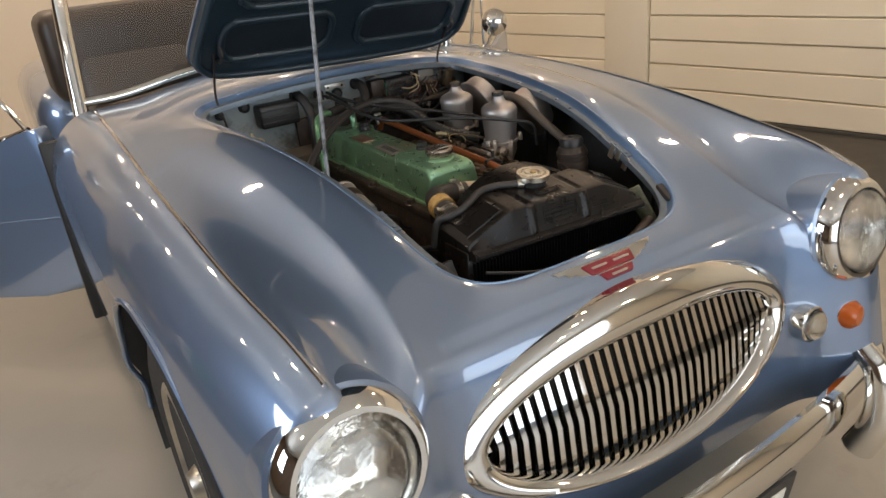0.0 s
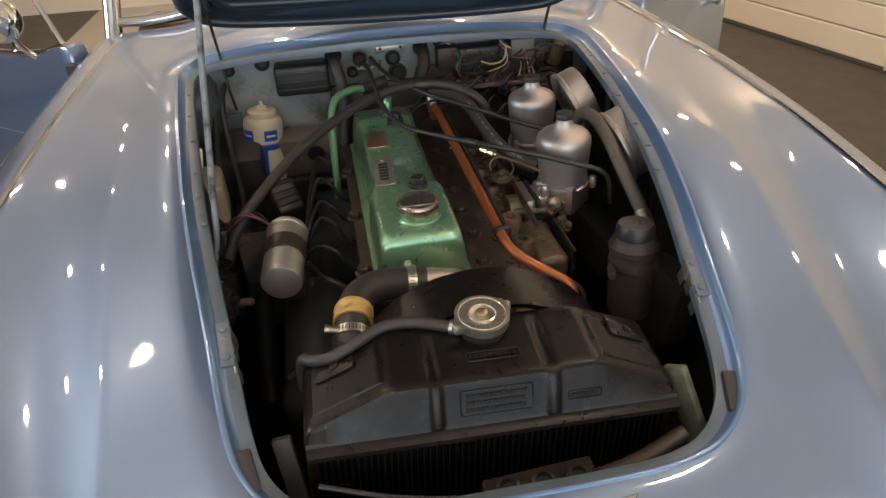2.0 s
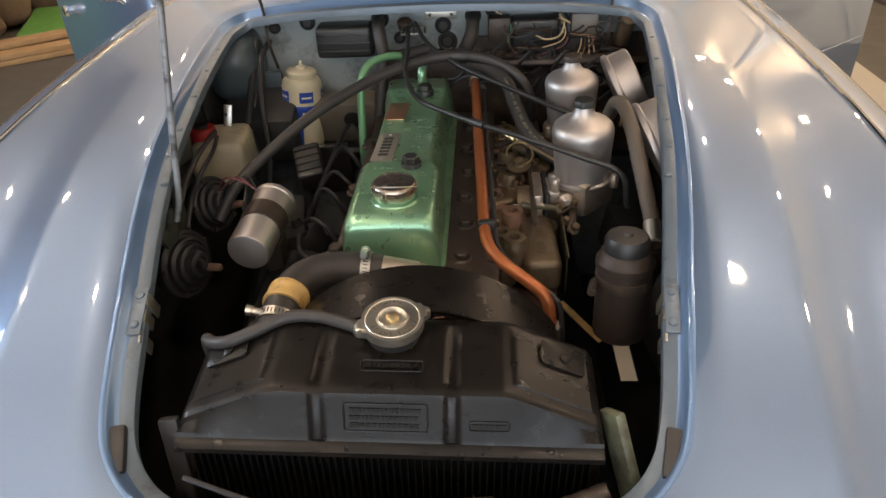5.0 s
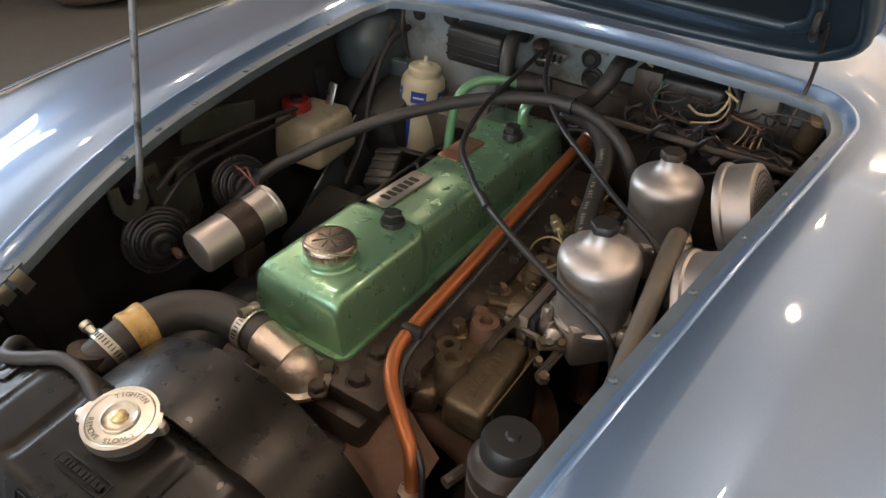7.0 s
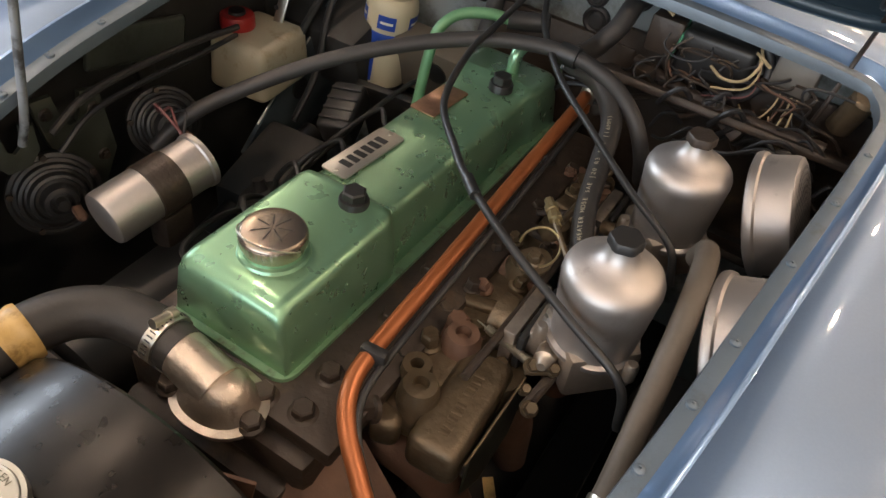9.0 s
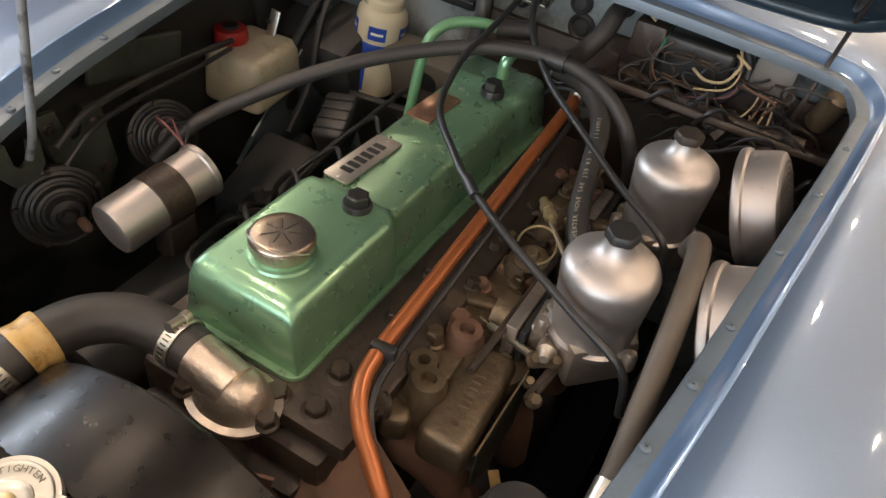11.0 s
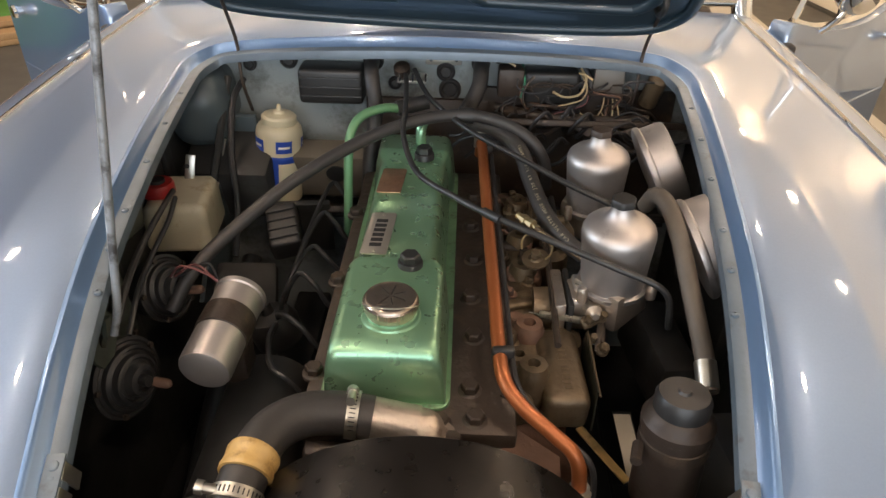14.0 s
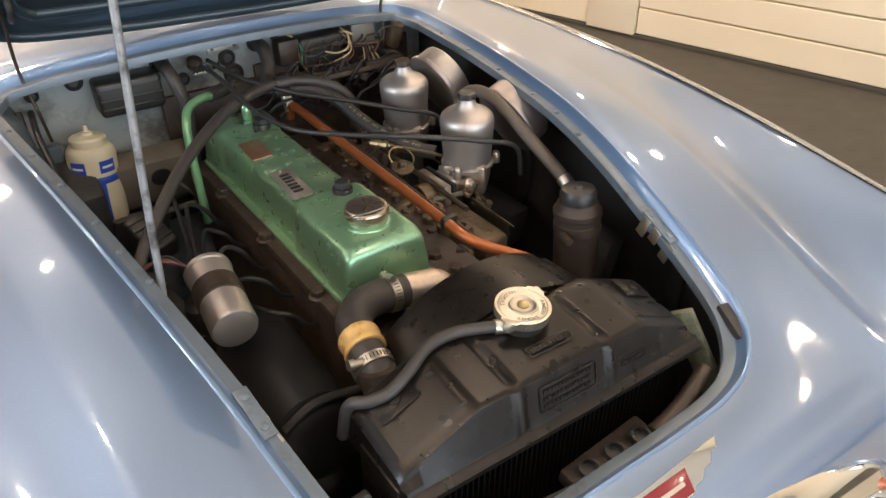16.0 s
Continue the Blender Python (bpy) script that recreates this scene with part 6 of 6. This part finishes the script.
for a in (A0 - 42, A0 + 30, A0 + 102, A0 + 174):
    m = BM @ pose(0, 0, 0, 0, 0, a)
    q = bmesh.new()
    vs = [[q.verts.new(m @ Vector((0.0414 * math.cos(t), 0.0414 * math.sin(t), z))) for t in (radians(d) for d in range(-20, 21, 5))] for z in (0.102, 0.124)]
    for i in range(8):
        q.faces.new((vs[0][i], vs[0][i + 1], vs[1][i + 1], vs[1][i]))
    lb = part("label_block", q, BLUELBL, bot, "blue label block with a plain light bar")
    q = bmesh.new()
    vs = [[q.verts.new(m @ Vector((0.0416 * math.cos(t), 0.0416 * math.sin(t), z))) for t in (radians(d) for d in range(-14, 15, 4))] for z in (0.1105, 0.1145)]
    for i in range(7):
        q.faces.new((vs[0][i], vs[0][i + 1], vs[1][i + 1], vs[1][i]))
    part("letter_bar", q, WHITELBL, lb)
q = bmesh.new()
m = BM @ pose(0, 0, 0, 0, 0, A0 + 4)
vs = [[q.verts.new(m @ Vector((0.0413 * math.cos(t), 0.0413 * math.sin(t), z))) for t in (radians(d) for d in range(-12, 13, 4))] for z in (0.012, 0.083)]
for i in range(6):
    q.faces.new((vs[0][i], vs[0][i + 1], vs[1][i + 1], vs[1][i]))
part("label_stripe", q, BLUELBL, bot, "blue upright label stripe")
res = part("brake_reservoir", block((0.105, 0.125, 0.085), pose(-0.408, 0.615, 0.695, 0, 0, 6), 0.014, seg=4, taper=0.92), CLOUDY, car, "stained cloudy fluid reservoir with red cap")
RM = axis_pose((-0.437, 0.602, 0.735), (0, 0, 1))
part("reservoir_cap", lathe([(0.024, 0), (0.0255, 0.004), (0.0255, 0.018), (0.023, 0.022), (0.0, 0.023)], RM, 40, wave=lambda a: 1 + 0.015 * math.cos(20 * a)), RED, res, "red screw cap")
part("cap_centre", lathe([(0.013, 0.022), (0.012, 0.027), (0, 0.028)], RM, 20), BLACK, res)
part("reservoir_strap", block((0.016, 0.004, 0.075), pose(-0.405, 0.655, 0.74, -12, 10, 10), 0.0015), STEEL, car, "perforated steel strap")
part("strap_hole", lathe([(0.004, 0), (0, 0.0002)], pose(-0.404, 0.6492, 0.762, 78, 0, 10), 12), BLACK, car)
part("steering_column", tube([(-0.31, 0.62, 0.60), (-0.30, 0.38, 0.55), (-0.29, 0.2, 0.50)], 0.017, 6, 16), BLACK, car)
# pressed diagonal panel beside the reservoir
YZ = Matrix(((0, 0, 1, 0), (1, 0, 0, 0), (0, 1, 0, 0), (0, 0, 0, 1)))
dpan = part("diagonal_panel", prism([(0.53, 0.575), (0.60, 0.52), (0.80, 0.60), (0.84, 0.80), (0.79, 0.80), (0.749, 0.765), (0.567, 0.608)], -0.005, 0.003, Matrix.Translation((-0.372, 0, 0)) @ YZ, 0.001), BAYGREY, car, "dark blue-grey pressed panel with worn edge")
part("worn_edge", tube([(-0.369, 0.749, 0.766), (-0.372, 0.66, 0.689), (-0.374, 0.567, 0.609)], 0.0016, 4, 6), STEEL, dpan, "bare metal edge")
part("panel_hole", lathe([(0.018, 0), (0.018, 0.002), (0.0, 0.002)], axis_pose((-0.3695, 0.66, 0.635), (1, 0, 0)), 24), BLACK, dpan)
part("panel_flange", block((0.05, 0.012, 0.16), pose(-0.345, 0.80, 0.72, 12), 0.003), BAYGREY, dpan)
part("footwell_bulge", block((0.11, 0.15, 0.13), pose(-0.415, 0.80, 0.815, 10, -6, 4), 0.045, seg=5), BAYGREY, car, "dark blue-grey rounded footwell panel")
part("column_strut", tube([(-0.365, 0.80, 0.86), (-0.368, 0.74, 0.80), (-0.372, 0.66, 0.72)], 0.0065, 5, 8), BAYDARK, car)
part("harness", tube([(-0.345, 0.82, 0.85), (-0.35, 0.76, 0.83), (-0.345, 0.70, 0.76), (-0.335, 0.66, 0.68), (-0.33, 0.60, 0.62)], 0.0055, 7, 8), WIREBLK, car)
STAYGREEN = mat("dull_green_bracket", (0.058, 0.066, 0.052), 0.5, 0.2, 0.3, 25, 0.2, 70, dirt=((0.03, 0.028, 0.022), 20, 0.3))
notch = [(0.232, 0.802), (0.258, 0.800), (0.262, 0.768), (0.270, 0.755), (0.281, 0.757), (0.287, 0.770), (0.290, 0.792), (0.314, 0.786), (0.322, 0.70), (0.297, 0.655), (0.258, 0.69), (0.240, 0.75)]
stay = part("wing_stay", prism(notch, -0.0035, 0.0035, Matrix.Translation((-0.372, 0, 0)) @ YZ, 0.001), STAYGREEN, car, "dull green notched wing bracket")
for y, z in ((0.246, 0.782), (0.303, 0.765), (0.303, 0.70)):
    hexnut((-0.368, y, z), (1, 0, 0), 0.0055, 0.006, "bracket_bolt", IRON, stay, 0.008)
hook = [(0.160, 0.815), (0.176, 0.812), (0.178, 0.785), (0.186, 0.778), (0.196, 0.785), (0.199, 0.806), (0.212, 0.803), (0.212, 0.772), (0.198, 0.758), (0.174, 0.760), (0.162, 0.778)]
part("stay_hook", prism(hook, -0.003, 0.003, Matrix.Translation((-0.336, 0, 0)) @ YZ, 0.001), STAYGREEN, car, "dull green hooked bracket")
part("wing_gusset", block((0.008, 0.16, 0.05), pose(-0.40, 0.40, 0.80, -14, 0, 6), 0.006, seg=3), STAYGREEN, car, "dull green pressed gusset")
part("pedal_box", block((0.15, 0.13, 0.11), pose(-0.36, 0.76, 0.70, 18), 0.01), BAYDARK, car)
RB = pose(-0.245, 0.615, 0.665, 22, -8, 14)
ribbox = part("junction_box", block((0.052, 0.085, 0.045), RB, 0.007, seg=3), BLACK, car, "grimy black ribbed box")
for k in range(4):
    part("box_rib", block((0.048, 0.005, 0.004), RB @ pose(0, -0.027 + 0.018 * k, 0.0235), 0.0015), BLACK, ribbox)
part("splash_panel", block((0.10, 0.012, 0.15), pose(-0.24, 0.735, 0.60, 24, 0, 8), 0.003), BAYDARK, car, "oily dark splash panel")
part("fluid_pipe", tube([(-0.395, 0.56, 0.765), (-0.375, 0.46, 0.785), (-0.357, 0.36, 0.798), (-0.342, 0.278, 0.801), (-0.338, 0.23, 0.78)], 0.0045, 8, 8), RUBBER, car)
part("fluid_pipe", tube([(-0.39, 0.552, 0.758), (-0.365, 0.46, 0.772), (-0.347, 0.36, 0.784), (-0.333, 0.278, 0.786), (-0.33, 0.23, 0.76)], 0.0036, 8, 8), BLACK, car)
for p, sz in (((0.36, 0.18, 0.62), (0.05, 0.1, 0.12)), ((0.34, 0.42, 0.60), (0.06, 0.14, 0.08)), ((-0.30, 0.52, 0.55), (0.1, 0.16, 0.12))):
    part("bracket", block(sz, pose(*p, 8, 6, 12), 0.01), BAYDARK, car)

# ---- scuttle, windscreen, cockpit, doors ----
part("scuttle_seal", tube([(x, 1.152 - 0.13 * (1 - (x / 0.62) ** 2) + 0.13, skin(x, 1.15) + 0.004) for x in (-0.62, -0.5, -0.3, 0, 0.3, 0.5, 0.62)], 0.009, 6, 10), RUBBER, car)
ws = part("windscreen_frame", tube([(x, 1.165 + 0.02 * (x / 0.6) ** 2, skin(x, 1.15) + 0.02) for x in (-0.62, -0.5, -0.3, 0, 0.3, 0.5, 0.62)], 0.013, 6, 12), CHROME, car, "bright windscreen frame")
for s in (-1, 1):
    part("windscreen_pillar", tube([(s * 0.632, 1.175, 0.875), (s * 0.618, 1.215, 1.0), (s * 0.60, 1.262, 1.15), (s * 0.58, 1.30, 1.27)], 0.021, 6, 12), CHROME, ws)
part("windscreen_rail", tube([(x, 1.305 - 0.02 * (1 - (x / 0.58) ** 2), 1.28) for x in (-0.58, -0.3, 0, 0.3, 0.58)], 0.012, 6, 12), CHROME, ws)
q = bmesh.new()
vs = [[q.verts.new((x, y0 - 0.02 * (1 - (x / 0.6) ** 2) + dy, z0 if z0 > 1 else skin(x, 1.15) + 0.025)) for x in np.linspace(-wx, wx, 17)] for wx, y0, z0, dy in ((0.61, 1.19, 0.91, 0), (0.575, 1.315, 1.275, 0), (0.575, 1.315, 1.275, 0.005), (0.61, 1.19, 0.91, 0.005))]
for r, s_ in zip(vs, vs[1:] + vs[:1]):
    for i in range(16):
        q.faces.new((r[i], r[i + 1], s_[i + 1], s_[i]))
pane = part("windscreen_pane", q, GLASS, ws, "clear curved windscreen glass")
pane.visible_shadow = False
part("dashboard", block((1.2, 0.20, 0.13), pose(0, 1.33, 0.83), 0.04, seg=4), INTERIOR, car, "dark brown padded dashboard")
part("cockpit_tub", block((1.3, 1.3, 0.03), pose(0, 1.9, 0.35), 0.01), INTERIOR, car)
for s in (-1, 1):
    part("seat_back", block((0.44, 0.14, 0.60), pose(s * 0.31, 2.0, 0.68, -14), 0.05, seg=4), INTERIOR, car, "dark brown seat")
    part("seat_cushion", block((0.44, 0.46, 0.14), pose(s * 0.31, 1.78, 0.47), 0.05, seg=4), INTERIOR, car)
part("hood_cover", block((1.24, 0.36, 0.34), pose(0, 2.18, 0.96), 0.06, seg=4), INTERIOR, car, "folded dark brown soft top")
part("rear_body", block((1.40, 1.4, 0.50), pose(0, 3.0, 0.58), 0.14, seg=6), PAINT, car, "ice-blue rear bodywork")
for s in (-1, 1):
    part("sill", block((0.10, 1.0, 0.14), pose(s * 0.68, 1.75, 0.26), 0.03, seg=3), PAINT, car)
    part("door_pillar", block((0.08, 0.03, 0.56), pose(s * 0.722, 1.182, 0.55), 0.006), BLACK, car)
    W = axis_pose((s * 0.60, 2.45, 0.318), (s, 0, 0))
    part("rear_wheel", lathe([(0.0, -0.02), (0.21, -0.07), (0.27, -0.085), (0.305, -0.075), (0.318, -0.05), (0.318, 0.05), (0.305, 0.075), (0.27, 0.085), (0.21, 0.07), (0.0, 0.02)], W, 48), TYRE, car)
    # open door: front edge at the hinge post, swung outwards
    D = Matrix.Translation((s * 0.750, 1.195, 0)) @ pose(0, 0, 0, 0, 0, -s * 47)
    P = D @ Matrix(((0, 0, s, 0), (1, 0, 0, 0), (0, 1, 0, 0), (0, 0, 0, 1)))
    dpoly = [(0.03, 0.36), (0.66, 0.34), (0.72, 0.40), (0.74, 0.60), (0.73, 0.80), (0.68, 0.84), (0.45, 0.80), (0.2, 0.82), (0.05, 0.86), (0.0, 0.84), (-0.01, 0.6)]
    door = part("door", prism([(p.x, p.y) for p in spline([(a, c, 0) for a, c in dpoly], 4, True)], -0.05, 0.0, P, 0.012), PAINT, car, "ice-blue door standing open")
    part("door_trim", prism([(0.06, 0.40), (0.64, 0.38), (0.68, 0.62), (0.66, 0.76), (0.44, 0.755), (0.1, 0.79)], -0.056, -0.049, P), FADED, door, "pale door trim panel")
    part("door_swage", tube([P @ Vector((0.02, 0.60, -0.001)), P @ Vector((0.4, 0.575, -0.001)), P @ Vector((0.72, 0.56, -0.001))], 0.004, 4, 8), PAINT, door)
    part("door_handle", lathe([(0.011, 0), (0.012, 0.01), (0.018, 0.022), (0.016, 0.03), (0, 0.033)], P @ pose(0.60, 0.74, 0.0), 20), CHROME, door, "chrome door knob")
    part("quarter_light", tube([P @ Vector((0.06, 0.86, -0.025)), P @ Vector((0.16, 1.02, -0.025)), P @ Vector((0.27, 1.19, -0.025)), P @ Vector((0.30, 1.19, -0.025)), P @ Vector((0.31, 1.0, -0.025)), P @ Vector((0.31, 0.82, -0.025))], 0.007, 5, 8), CHROME, door, "chrome quarter-light frame")
    part("capping", tube([P @ Vector((0.05, 0.862, -0.025)), P @ Vector((0.2, 0.825, -0.025)), P @ Vector((0.45, 0.806, -0.025)), P @ Vector((0.68, 0.842, -0.025))], 0.008, 6, 8), CHROME, door)
    mr = part("door_mirror", lathe([(0.0, -0.03), (0.025, -0.026), (0.045, -0.01), (0.052, 0.006), (0.05, 0.012), (0.0, 0.012)], axis_pose(P @ Vector((0.16, 0.925, 0.05)), D.to_3x3() @ Vector((0, 1, 0))), 28), CHROME, door, "round door mirror")
    part("mirror_stem", tube([P @ Vector((0.16, 0.825, 0.0)), P @ Vector((0.16, 0.86, 0.03)), P @ Vector((0.16, 0.9, 0.045))], 0.007, 5, 8), CHROME, mr)
